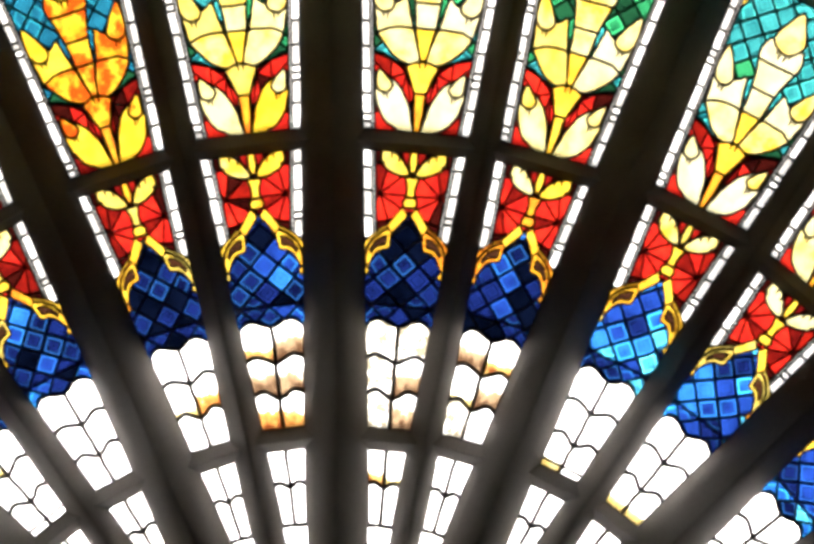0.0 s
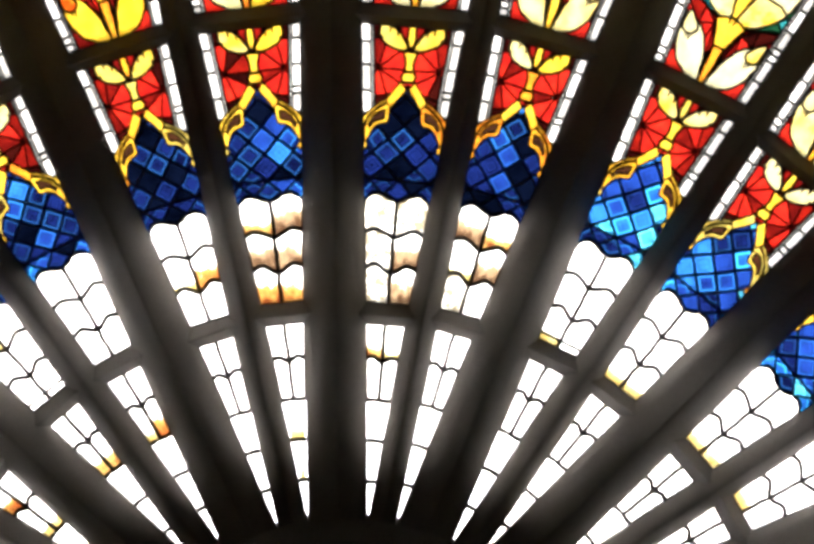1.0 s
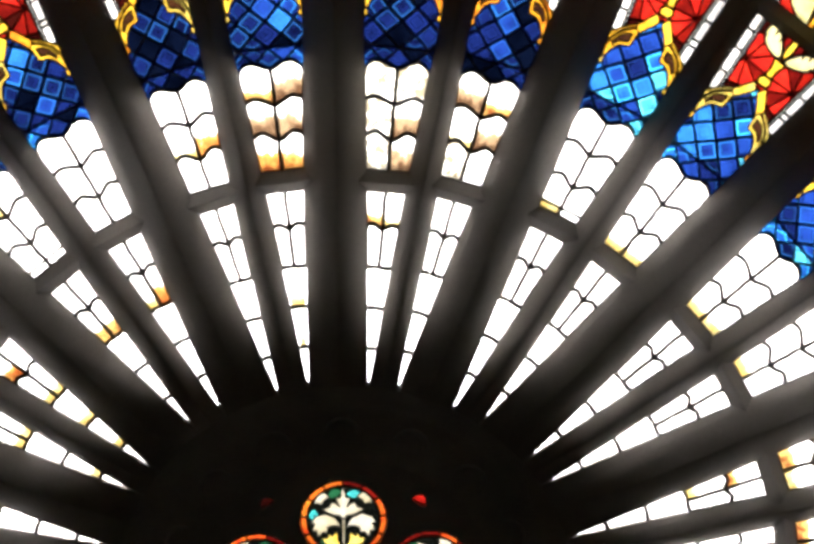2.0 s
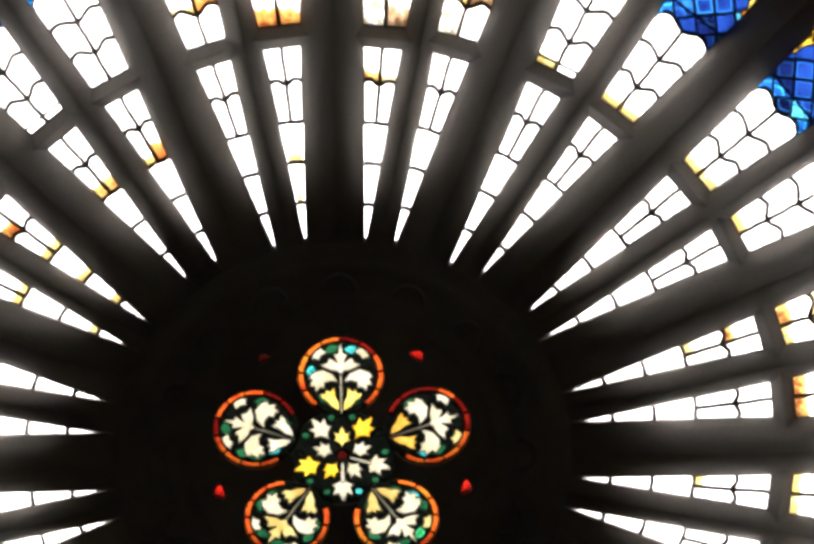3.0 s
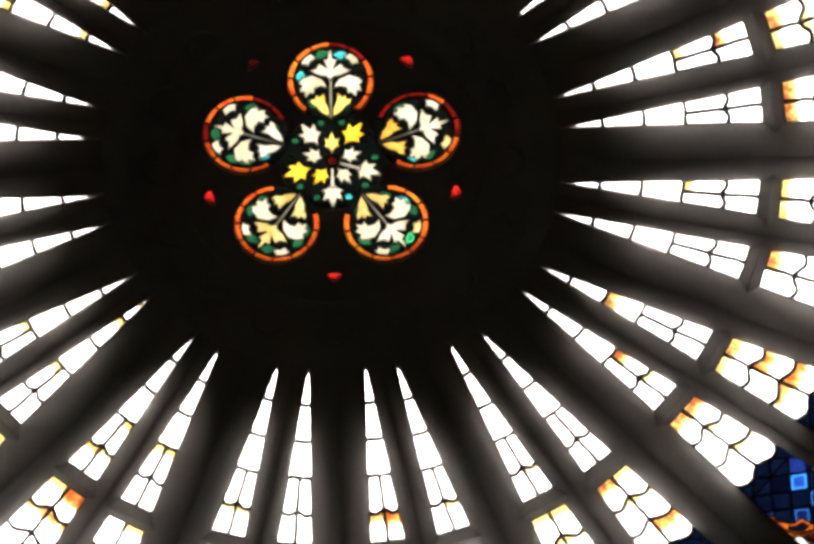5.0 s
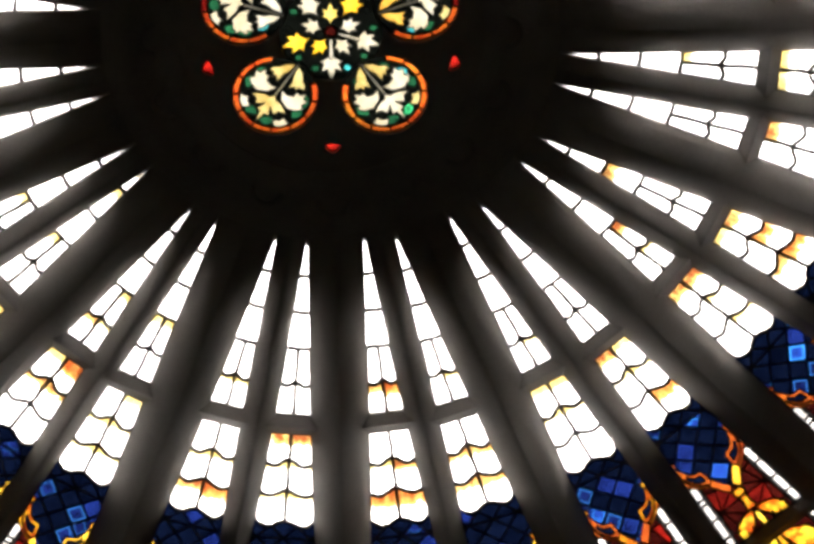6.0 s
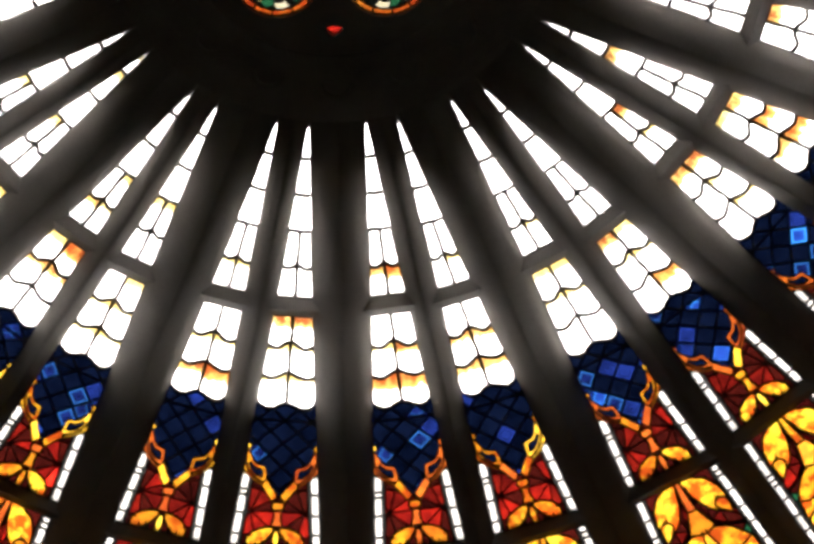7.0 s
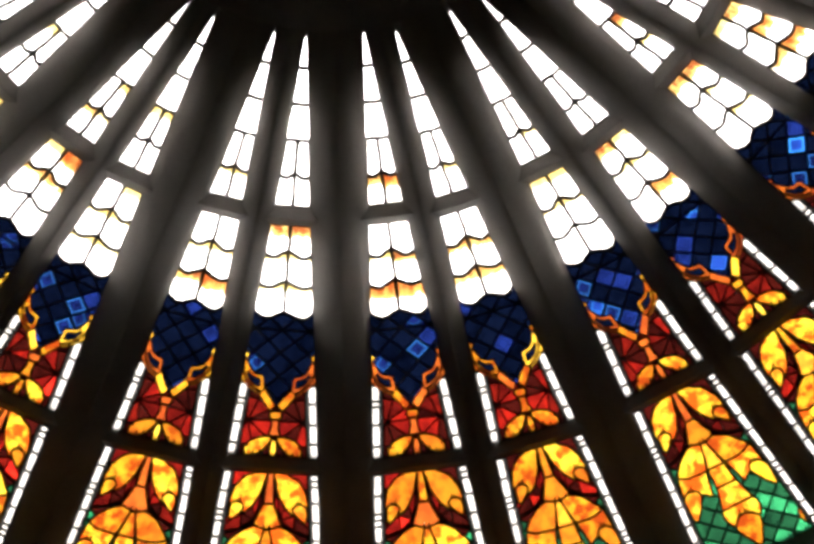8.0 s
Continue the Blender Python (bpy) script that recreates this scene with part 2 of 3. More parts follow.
def joined(name, panes, tags, past=-1.0):
    """The panes again, those of the given tags (or, with past, all beyond that radius) joined into one mesh for each tag."""
    rest, heaps = [], {}
    for pane in panes:
        if pane[1] in tags or (past > 0 and pane[3] > past):
            heaps.setdefault(pane[1], []).append(pane)
        else:
            rest.append(pane)
    for tag, heap in heaps.items():
        bm = bmesh.new()
        for pane in heap:
            bm.from_mesh(pane[0])
        me = bpy.data.meshes.new(name)
        bm.to_mesh(me)
        bm.free()
        me.materials.append(MATS["white"])
        rest.append((me, tag, 0.0, sum(p[3] for p in heap) / len(heap)))
    return rest


class Glazing:
    """Panes laid out by painting outlines over one another; what shows of each becomes panes, with lead along every seam."""

    def __init__(self):
        self.polys, self.tags, self.clips = [], [], []

    def add(self, poly, tag, clip=None):
        area = sum(a[0] * b[1] - b[0] * a[1] for a, b in zip(poly, poly[1:] + poly[:1]))
        self.polys.append(poly if area > 0 else poly[::-1])
        self.tags.append(tag)
        self.clips.append(clip)
        return len(self.polys) - 1

    def both(self, poly, tag, clip=None):
        self.add(poly, tag, clip)
        self.add(mirrored(poly), tag, clip)

    def hand_cut(self, poly, keep):
        """The outline with its long edges divided and its points a little off, as cut by hand; keep(x, z) says which points stay."""
        out = []
        for a, b in zip(poly, poly[1:] + poly[:1]):
            n = max(1, int(math.dist(a, b) / 0.045))
            for i in range(n):
                x, z = a[0] + (b[0] - a[0]) * i / n, a[1] + (b[1] - a[1]) * i / n
                if not keep(x, z):
                    w = noise.noise_vector(Vector((x * 17, 3.1, z * 17))) + 0.5 * noise.noise_vector(Vector((x * 50, 7.7, z * 50)))
                    x, z = x + 0.0045 * w[0], z + 0.0045 * w[2]
                out.append((x, z))
        return out

    def bake(self, name, lead=0.0075, thick=0.006, fine=1.0, keep=None):
        """Returns the panes as (mesh, tag, x, z), and the lead's mesh."""
        from mathutils.geometry import delaunay_2d_cdt
        co, faces = [], []
        for p, tag in zip(self.polys, self.tags):
            p = p if keep is None or tag == "pearl" else self.hand_cut(p, keep)
            faces.append(list(range(len(co), len(co) + len(p))))
            co += [Vector(v) for v in p]
        verts, _, tris, _, _, owners = delaunay_2d_cdt(co, [], faces, 1, 1e-4, True)
        top = []
        for inside in owners:
            seen = [i for i in inside if self.tags[i] != "region" and (self.clips[i] is None or self.clips[i] in inside)]
            top.append(max(seen) if seen else -1)
        edges = {}
        for f, tri in enumerate(tris):
            for a, b in zip(tri, tri[1:] + tri[:1]):
                edges.setdefault((min(a, b), max(a, b)), []).append(f)
        root = list(range(len(tris)))

        def find(i):
            while root[i] != i:
                root[i] = root[root[i]]
                i = root[i]
            return i
        for fs in edges.values():
            if len(fs) == 2 and top[fs[0]] == top[fs[1]]:
                root[find(fs[0])] = find(fs[1])
        groups = {}
        for f in range(len(tris)):
            if top[f] >= 0:
                groups.setdefault(find(f), []).append(f)
        panes, lv, lf = [], [], []
        for fs in groups.values():
            area = sum(abs((verts[t[1]] - verts[t[0]]).cross(verts[t[2]] - verts[t[0]])) / 2 for t in (tris[f] for f in fs))
            tag = self.tags[top[fs[0]]]
            idx, pv, pf = {}, [], []

            def key(i):
                if i not in idx:
                    idx[i] = len(pv)
                    pv.append((verts[i][0], 0.0, verts[i][1]))
                return idx[i]
            for f in fs:
                pf.append(tuple(key(i) for i in tris[f]))
            cx = sum(v[0] for v in pv) / len(pv)
            cz = sum(v[2] for v in pv) / len(pv)
            if area < 1.2e-4:
                base = len(lv)
                lv += [(x, -0.002, z) for x, _, z in pv]
                lf += [tuple(base + i for i in f) for f in pf]
                continue
            rim = {}
            for f in pf:
                for a, b in zip(f, f[1:] + f[:1]):
                    if (b, a) in rim:
                        del rim[(b, a)]
                    else:
                        rim[(a, b)] = 1
            back = {}
            for a, b in rim:
                for i in (a, b):
                    if i not in back:
                        back[i] = len(pv)
                        pv.append((pv[i][0], thick, pv[i][2]))
                pf.append((a, back[a], back[b], b))
            me = bpy.data.meshes.new(name)
            me.from_pydata(pv, [], pf)
            me.materials.append(MATS["white"])
            panes.append((me, tag, cx, cz))
        panes = joined(name, panes, ("pearl",))
        for (a, b), fs in edges.items():
            sides = [find(f) for f in fs if top[f] >= 0]
            if not sides or (len(sides) == 2 and sides[0] == sides[1]):
                continue
            p, q = verts[a], verts[b]
            d = q - p
            if d.length < 1e-6:
                continue
            tags = [self.tags[top[f]] for f in fs if top[f] >= 0]
            w = lead * (0.7 if set(tags) == {"bead", "pearl"} else 0.45 if tags.count("pearl") == 2 or len(sides) == 1 else 0.85 if tags.count("quarry") == 2 else fine if any(t.startswith(("hub_leaf", "hub_low", "hub_ring", "hub_small", "hub_stem", "hub_green")) for t in tags) else 1.0)
            if any(t.startswith("gold") or t == "umber" for t in tags):
                w *= 0.5
            elif tags.count("red") == 2:
                w *= 0.6
            elif any(t.startswith(("petal", "bud", "calyx", "spear", "red", "trellis")) for t in tags):
                w *= 0.85
            if tags == ["tip"]:
                continue
            if tags[0] in ("white", "scallop", "tip"):
                w *= 1.55 if abs(d[0]) < 0.3 * d.length and len(sides) == 2 else 1.65
            d.normalize()
            side = Vector((-d[1], d[0])) * w
            p, q = p - d * w * 0.6, q + d * w * 0.6
            base = len(lv)
            for c in (p, q):
                for s, y in ((1.0, 0.006), (1.0, -0.003), (0.45, -0.007), (-0.45, -0.007), (-1.0, -0.003), (-1.0, 0.006)):
                    lv.append((c[0] + side[0] * s, y, c[1] + side[1] * s))
            lf += [(base + k, base + k + 1, base + k + 7, base + k + 6) for k in range(5)]
        me = bpy.data.meshes.new(name + "_lead")
        me.from_pydata(lv, [], lf)
        me.materials.append(LEAD)
        return panes, me


# ---------------------------------------------------------------- the nave, plain walls that close the place
HALF = CENTRE
WIN = pose(0, 0, CENTRE, 0, 180, 0)      # the rose's own axes: z along the rib that the camera meets first
RIM = 5.62


def rose_wall():
    verts, faces, n = [], [], 96
    for y in (-0.35, 0.45):
        for i in range(n):
            a = 2 * math.pi * i / n
            c, s = math.cos(a), math.sin(a)
            k = HALF / max(abs(c), abs(s))
            verts += [(RIM * s, y, CENTRE + RIM * c), (k * s, y, CENTRE + k * c)]
    for i in range(n):
        j = (i + 1) % n
        for o in (0, 2 * n):
            faces.append((o + 2 * i, o + 2 * j, o + 2 * j + 1, o + 2 * i + 1))
        faces.append((2 * i, 2 * j, 2 * n + 2 * j, 2 * n + 2 * i))
        faces.append((2 * i + 1, 2 * j + 1, 2 * n + 2 * j + 1, 2 * n + 2 * i + 1))
    tagged(new("wall_west", mesh_of("wall_west", verts, faces, NAVE)), "weathered grey end wall pierced by the rose window", "wall", kind="structure")


rose_wall()
TOP, SIDE, BACK = 20.4, 10.2, -62
for name, dims, mat, label in (
        ("wall_north", (-SIDE - 0.4, -SIDE, BACK, -0.35, 0, TOP), NAVE, "plain weathered grey side wall of the nave"),
        ("wall_south", (SIDE, SIDE + 0.4, BACK, -0.35, 0, TOP), NAVE, "plain weathered grey side wall of the nave"),
        ("wall_east", (-SIDE - 0.4, SIDE + 0.4, BACK - 0.4, BACK, 0, TOP), NAVE, "plain weathered grey wall behind the nave"),
        ("floor", (-HALF, HALF, BACK - 0.4, 0.45, -0.3, 0), PAVING, "worn grey stone paving of the nave"),
        ("ceiling", (-SIDE - 0.4, SIDE + 0.4, BACK - 0.4, -0.35, TOP, TOP + 0.4), NAVE, "plain weathered grey ceiling of the nave")):
    tagged(new(name, box_mesh(name, *dims, mat)), label, name.split("_")[0], kind="structure")

# ---------------------------------------------------------------- stone tracery
THICK, THIN = 0.160, 0.086            # half widths of the two kinds of rib at the glass
STEP = 11.25
SLOPE = math.tan(radians(STEP / 2))
APEX = (THICK * math.cos(radians(STEP)) + THIN) / math.sin(radians(STEP))   # where the points of the lights begin


def rib_profile(w, depth):
    """Two hollow-worn flanks that meet in an arris."""
    n = 11
    lean = [0.72 + 0.28 * i / (n - 1) for i in range(n)]                 # from the crest to the edge
    fall, flank = 0.0, [(0.0, 0.0)]
    for i in range(1, n):
        fall += math.tan(radians(48) * (lean[i] + lean[i - 1]) / 2) / (n - 1)
        flank.append((w * i / (n - 1), fall))
    flank = [(x, -0.012 - depth * (1 - y / fall)) for x, y in flank]
    half_way = [(w * 0.8, 0.07), (w, 0.02)] + flank[:0:-1]
    return half_way + [flank[0]] + [(-x, y) for x, y in reversed(half_way)]


tracery = thing("rose_tracery", WIN, "grey sandstone tracery of thirty-two radiating ribs in shade", "tracery", kind="structure")
thick_rib = extruded("thick_rib", rib_profile(THICK, 0.108), 0.98, 5.70, STONE, 90, 0.003, 1.95)
thin_rib = extruded("thin_rib", rib_profile(THIN, 0.058), 1.10, 5.70, STONE, 90, 0.002, 1.75)
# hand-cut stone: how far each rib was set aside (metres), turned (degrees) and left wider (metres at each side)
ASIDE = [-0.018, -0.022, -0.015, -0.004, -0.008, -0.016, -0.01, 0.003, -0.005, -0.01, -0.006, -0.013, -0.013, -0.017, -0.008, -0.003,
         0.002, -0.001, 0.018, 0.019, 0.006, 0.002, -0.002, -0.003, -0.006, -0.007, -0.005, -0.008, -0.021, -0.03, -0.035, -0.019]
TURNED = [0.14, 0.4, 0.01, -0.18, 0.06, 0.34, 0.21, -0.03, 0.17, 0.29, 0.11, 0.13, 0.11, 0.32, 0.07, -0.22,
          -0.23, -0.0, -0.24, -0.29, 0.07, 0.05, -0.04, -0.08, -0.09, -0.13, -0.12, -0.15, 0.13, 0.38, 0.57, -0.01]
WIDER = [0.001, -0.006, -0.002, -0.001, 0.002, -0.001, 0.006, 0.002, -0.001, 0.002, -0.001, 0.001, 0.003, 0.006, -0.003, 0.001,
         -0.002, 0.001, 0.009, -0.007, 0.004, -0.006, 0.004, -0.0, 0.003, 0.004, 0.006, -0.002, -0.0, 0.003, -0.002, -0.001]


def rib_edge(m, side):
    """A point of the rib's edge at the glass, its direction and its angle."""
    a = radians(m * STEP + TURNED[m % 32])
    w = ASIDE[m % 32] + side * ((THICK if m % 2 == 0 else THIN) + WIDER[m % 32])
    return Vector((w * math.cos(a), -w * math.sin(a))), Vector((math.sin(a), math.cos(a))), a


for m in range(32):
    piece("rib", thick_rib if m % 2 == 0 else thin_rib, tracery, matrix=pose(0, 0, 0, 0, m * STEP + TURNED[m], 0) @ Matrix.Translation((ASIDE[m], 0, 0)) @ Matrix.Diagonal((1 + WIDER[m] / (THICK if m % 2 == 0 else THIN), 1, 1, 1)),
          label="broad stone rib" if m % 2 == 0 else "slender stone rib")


def lathe(name, profile, n, material):
    """A ring turned round y from a closed profile of (radius, y)."""
    verts, faces, k = [], [], len(profile)
    for i in range(n):
        a = 2 * math.pi * i / n
        verts += [(r * math.sin(a), y, r * math.cos(a)) for r, y in profile]
    for i in range(n):
        for j in range(k):
            a, b = i * k + j, i * k + (j + 1) % k
            c, d = ((i + 1) % n) * k + (j + 1) % k, ((i + 1) % n) * k + j
            faces.append((a, b, c, d))
    return mesh_of(name, verts, faces, material)


piece("outer_ring", lathe("outer_ring", [(5.50, 0.2), (5.50, -0.05), (5.54, -0.16), (5.60, -0.22), (5.75, -0.22), (5.75, 0.2)], 128, STONE), tracery)
piece("hub_ring", lathe("hub_ring", [(0.80, 0.1), (0.80, -0.042), (0.84, -0.050), (0.89, -0.052), (0.93, -0.046), (1.02, -0.044), (1.05, -0.046), (1.08, -0.044),
                                     (1.11, -0.036), (1.15, -0.028), (1.19, -0.014), (1.19, 0.1)], 128, STONE), tracery, matrix=Matrix.Diagonal((1.035, 1, 1.0, 1)), label="moulded stone ring in deep shade")


def arch_mesh():
    """A small blind arch: a bent round bar."""
    path = [(0.085 * math.cos(a), 0.94 + 0.085 * math.sin(a)) for a in (math.pi * i / 12 for i in range(13))]
    verts, faces, n = [], [], 6
    for i, (x, z) in enumerate(path):
        a = math.pi * i / 12
        for k in range(n):
            b = 2 * math.pi * k / n
            d = 0.014 * math.cos(b)
            verts.append((x + d * math.cos(a), -0.068 + 0.016 * math.sin(b), z + d * math.sin(a)))
    for i in range(len(path) - 1):
        for k in range(n):
            a, b = i * n + k, i * n + (k + 1) % n
            faces.append((a, b, b + n, a + n))
    return mesh_of("blind_arch", verts, faces, STONE, True)


arch = arch_mesh()
for m in range(16):
    piece("blind_arch", arch, tracery, matrix=pose(0, 0, 0, 0, 22.5 * m, 0))

LOBES, LOBE_R, EYE_R, EYE_Z = (0.420, 0.452, 0.452, 0.452, 0.452), 0.215, 0.262, -0.018   # the lobes stand a little unevenly
ASKEW = {3: (-0.019, 0.008)}          # the lobe that was cut out of line


def lobe_at(k):
    a, (x, z) = radians(72 * k), ASKEW.get(k, (0.0, 0.0))
    return LOBES[k] * math.sin(a) + x, LOBES[k] * math.cos(a) + z


OVAL = Matrix.Translation((0, 0, 0.012)) @ Matrix.Diagonal((1.07, 1.0, 1.03, 1.0))


def hub_plate():
    """The pierced stone plate of the cinquefoil, with its five small spandrel holes."""
    from mathutils.geometry import delaunay_2d_cdt
    polys = [disc(0, 0, 0.815, 96), disc(0, EYE_Z, EYE_R, 40)]
    for k in range(5):
        a = radians(72 * k)
        polys.append([(lobe_at(k)[0] + x, lobe_at(k)[1] + y) for x, y in disc(0, 0, LOBE_R, 40)])
        b = a + radians(36)
        polys.append([(0.655 * math.sin(b) + x * math.cos(b) + y * math.sin(b), 0.655 * math.cos(b) - x * math.sin(b) + y * math.cos(b)) for x, y in drop(0.98)])
    co, faces = [], []
    for p in polys:
        q = p[::-1]
        faces.append(list(range(len(co), len(co) + len(q))))
        co += [Vector(v) for v in q]
    verts, _, tris, _, _, owners = delaunay_2d_cdt(co, [], faces, 1, 1e-4, True)
    keep = [t for t, o in zip(tris, owners) if list(o) == [0]]
    rim = {}
    for t in keep:
        for a, b in zip(t, t[1:] + t[:1]):
            if (b, a) in rim:
                del rim[(b, a)]
            else:
                rim[(a, b)] = 1
    n = len(verts)
    out = [(v[0], -0.020, v[1]) for v in verts] + [(v[0], 0.05, v[1]) for v in verts]
    fs = [tuple(t) for t in keep] + [tuple(i + n for i in reversed(t)) for t in keep]
    fs += [(a, a + n, b + n, b) for a, b in rim]
    used = sorted({i for f in fs for i in f})
    back = {v: i for i, v in enumerate(used)}
    return mesh_of("hub_plate", [out[i] for i in used], [tuple(back[i] for i in f) for f in fs], STONE)


def drop(k):
    return smooth_loop([(x * k, y * k) for x, y in ((0, 0.024), (0.022, 0.012), (0.042, -0.020), (0.012, -0.026), (-0.012, -0.026), (-0.042, -0.020), (-0.022, 0.012))], 3)


piece("hub_plate", hub_plate(), tracery, matrix=OVAL, label="pierced stone plate in deep shade")

# ---------------------------------------------------------------- the glazing of one light


def half(r):
    return SLOPE * r


def row(g, tag, lo, hi, clip, split=True, peak=0.64, end=0.50, last=None):
    """Panes between two wavy lines; each of lo and hi is (radius, bulge)."""
    def edge(rb, s0, s1, end=end):
        n = 12
        out = []
        for i in range(n + 1):
            u = i / n if abs(s0) < abs(s1) else 1 - i / n          # 0 at the middle, 1 at the stone
            if not split:
                u = 0.0
            swell = 0.5 - 0.5 * math.cos(math.pi * u / peak) if u < peak else 1 - (1 - end) * ((u - peak) / (1 - peak)) ** 2
            out.append((s0 + (s1 - s0) * i / n, rb[0] + rb[1] * swell))
        return out
    w = half(hi[0]) + 0.05
    for s0, s1 in ((-w, 0.0), (0.0, w)) if split else ((-w, w),):
        wl = half(lo[0])
        wh = half(hi[0])
        def clampx(s, k):
            return max(-k, min(k, s))
        a = edge(lo, clampx(s0, wl), clampx(s1, wl))
        b = edge(hi, clampx(s0, wh), clampx(s1, wh), end if last is None else last)
        g.add(a + b[::-1], tag, clip)


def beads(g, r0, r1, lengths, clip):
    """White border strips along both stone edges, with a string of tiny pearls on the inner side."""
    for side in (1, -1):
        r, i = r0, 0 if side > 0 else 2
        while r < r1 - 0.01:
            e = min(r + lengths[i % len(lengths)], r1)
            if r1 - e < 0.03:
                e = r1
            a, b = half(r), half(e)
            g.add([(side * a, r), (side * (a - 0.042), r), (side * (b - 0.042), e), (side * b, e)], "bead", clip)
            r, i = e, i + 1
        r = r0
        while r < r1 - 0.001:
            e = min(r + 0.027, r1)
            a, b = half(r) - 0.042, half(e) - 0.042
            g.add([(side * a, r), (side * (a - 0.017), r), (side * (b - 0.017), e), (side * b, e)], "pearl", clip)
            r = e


def lattice(g, tag, pitch, s0, r0, r1, clip, wide):
    """Diamond quarries."""
    n = int((r1 - r0) / pitch) + 3
    for j in range(-2, n):
        for i in range(-int(wide / pitch) - 2, int(wide / pitch) + 3):
            if (i + j) % 2 == 0:
                cx, cz = s0 + i * pitch, r0 + j * pitch
                if r0 - pitch < cz < r1 + pitch and abs(cx) < wide + pitch:
                    g.add([(cx, cz + pitch), (cx + pitch, cz), (cx, cz - pitch), (cx - pitch, cz)], tag, clip)


def light_panes():
    g = Glazing()
    p1 = g.add([(0, 0), (half(0.992), 0.992), (-half(0.992), 0.992)], "region")
    # three plain panes to the point, then two by two
    row(g, "tip", (0.004, 0), (0.150, 0), p1, False)
    row(g, "tip", (0.150, 0), (0.369, 0), p1, False)
    row(g, "tip", (0.369, 0), (0.589, 0), p1, False)
    row(g, "white", (0.589, 0), (0.794, 0.026), p1)
    row(g, "white", (0.794, 0.026), (0.992, 0), p1)
    # blue quarries under a cusped golden arch, red above it
    lo, hi = 1.108, 2.56
    p2 = g.add([(half(lo), lo), (half(hi), hi), (-half(hi), hi), (-half(lo), lo)], "region")
    g.add([(half(1.6), 1.6), (half(hi), hi), (-half(hi), hi), (-half(1.6), 1.6)], "maroon", p2)
    fan = (0.150, 2.335)
    for s in (1, -1):
        ring = [(0.0, 2.24), (0.10, 2.20), (0.23, 2.16), (0.23, 2.335), (0.23, 2.48), (0.12, 2.50), (0.02, 2.46), (0.0, 2.335)]
        for a, b in zip(ring, ring[1:] + ring[:1]):
            poly = [(s * fan[0], fan[1]), (s * a[0], a[1]), (s * b[0], b[1])]
            g.add(poly, "red", p2)
        g.add([(s * 0.0, 2.48), (s * 0.06, 2.45), (s * 0.06, 2.57), (s * 0.0, 2.57)], "ruby", p2)
    beads(g, 2.10, hi, (0.10, 0.035, 0.115, 0.135, 0.12), p2)
    inner = smooth_line([(half(1.9) + 0.03, 1.93), (0.170, 2.00), (0.135, 2.045), (0.094, 2.060), (0.086, 2.10), (0.080, 2.145), (0.045, 2.190), (0.0, 2.250)], 3)
    arch_in = g.add([(-half(1.6) - 0.02, 1.58), (half(1.6) + 0.02, 1.58)] + inner + mirrored(inner)[1:], "region")
    both_clip = arch_in
    g.add(g.polys[arch_in], "ground_blue", p2)
    lattice(g, "quarry", 0.0733, 0.0, 1.827 - 2 * 0.0733, 2.3, both_clip, 0.25)
    strip = g.add([(-half(1.6) - 0.02, 1.58), (half(1.6) + 0.02, 1.58), (half(1.75) + 0.024, 1.757), (-half(1.75) - 0.024, 1.757)], "region")
    lattice(g, "quarry", 0.0733, 0.0, 1.827 - 2 * 0.0733, 1.80, strip, 0.25)
    # arch: straight bars, then cusps with a dark eye
    for s in (1, -1):
        def m(pts):
            return [(s * x, z) for x, z in pts]
        g.add(m([(0.006, 2.232), (0.078, 2.132), (0.110, 2.158), (0.036, 2.272)]), "gold", p2)
        outer = smooth_line([(0.196, 1.930), (0.214, 2.02), (0.202, 2.078), (0.165, 2.128), (0.106, 2.172)], 4)
        inward = smooth_line([(0.078, 2.138), (0.080, 2.085), (0.090, 2.056), (0.130, 2.040), (0.164, 2.000), (0.180, 1.940)], 4)
        k = g.add(m(outer + inward), "gold", p2)
        g.add(m(smooth_line([(0.096, 2.122), (0.098, 2.086), (0.108, 2.072), (0.142, 2.060), (0.170, 2.022)], 3) + smooth_line([(0.178, 2.040), (0.158, 2.082), (0.126, 2.112)], 3)), "umber", p2)
        rim = smooth_line([(0.100, 2.160), (0.150, 2.122), (0.186, 2.075), (0.199, 2.02), (0.190, 1.95)], 4)
        g.add(m(rim + smooth_line([(0.186, 1.95), (0.192, 2.018), (0.180, 2.070), (0.145, 2.114), (0.097, 2.150)], 4)), "umber_line", k)
        g.add(m(smooth_loop([(0.184, 1.905), (0.190, 1.93), (0.184, 1.955), (0.170, 1.925)], 2)), "gold_drop", p2)
    # golden stalk with two leaves
    g.add([(-0.030, 2.272), (0.030, 2.272), (0.036, 2.300), (0.022, 2.328), (-0.022, 2.328), (-0.036, 2.300)], "stalk", p2)
    g.add(smooth_line([(0.022, 2.328), (0.020, 2.38), (0.038, 2.432)], 3) + smooth_line([(-0.038, 2.432), (-0.020, 2.38), (-0.022, 2.328)], 3), "stalk", p2)
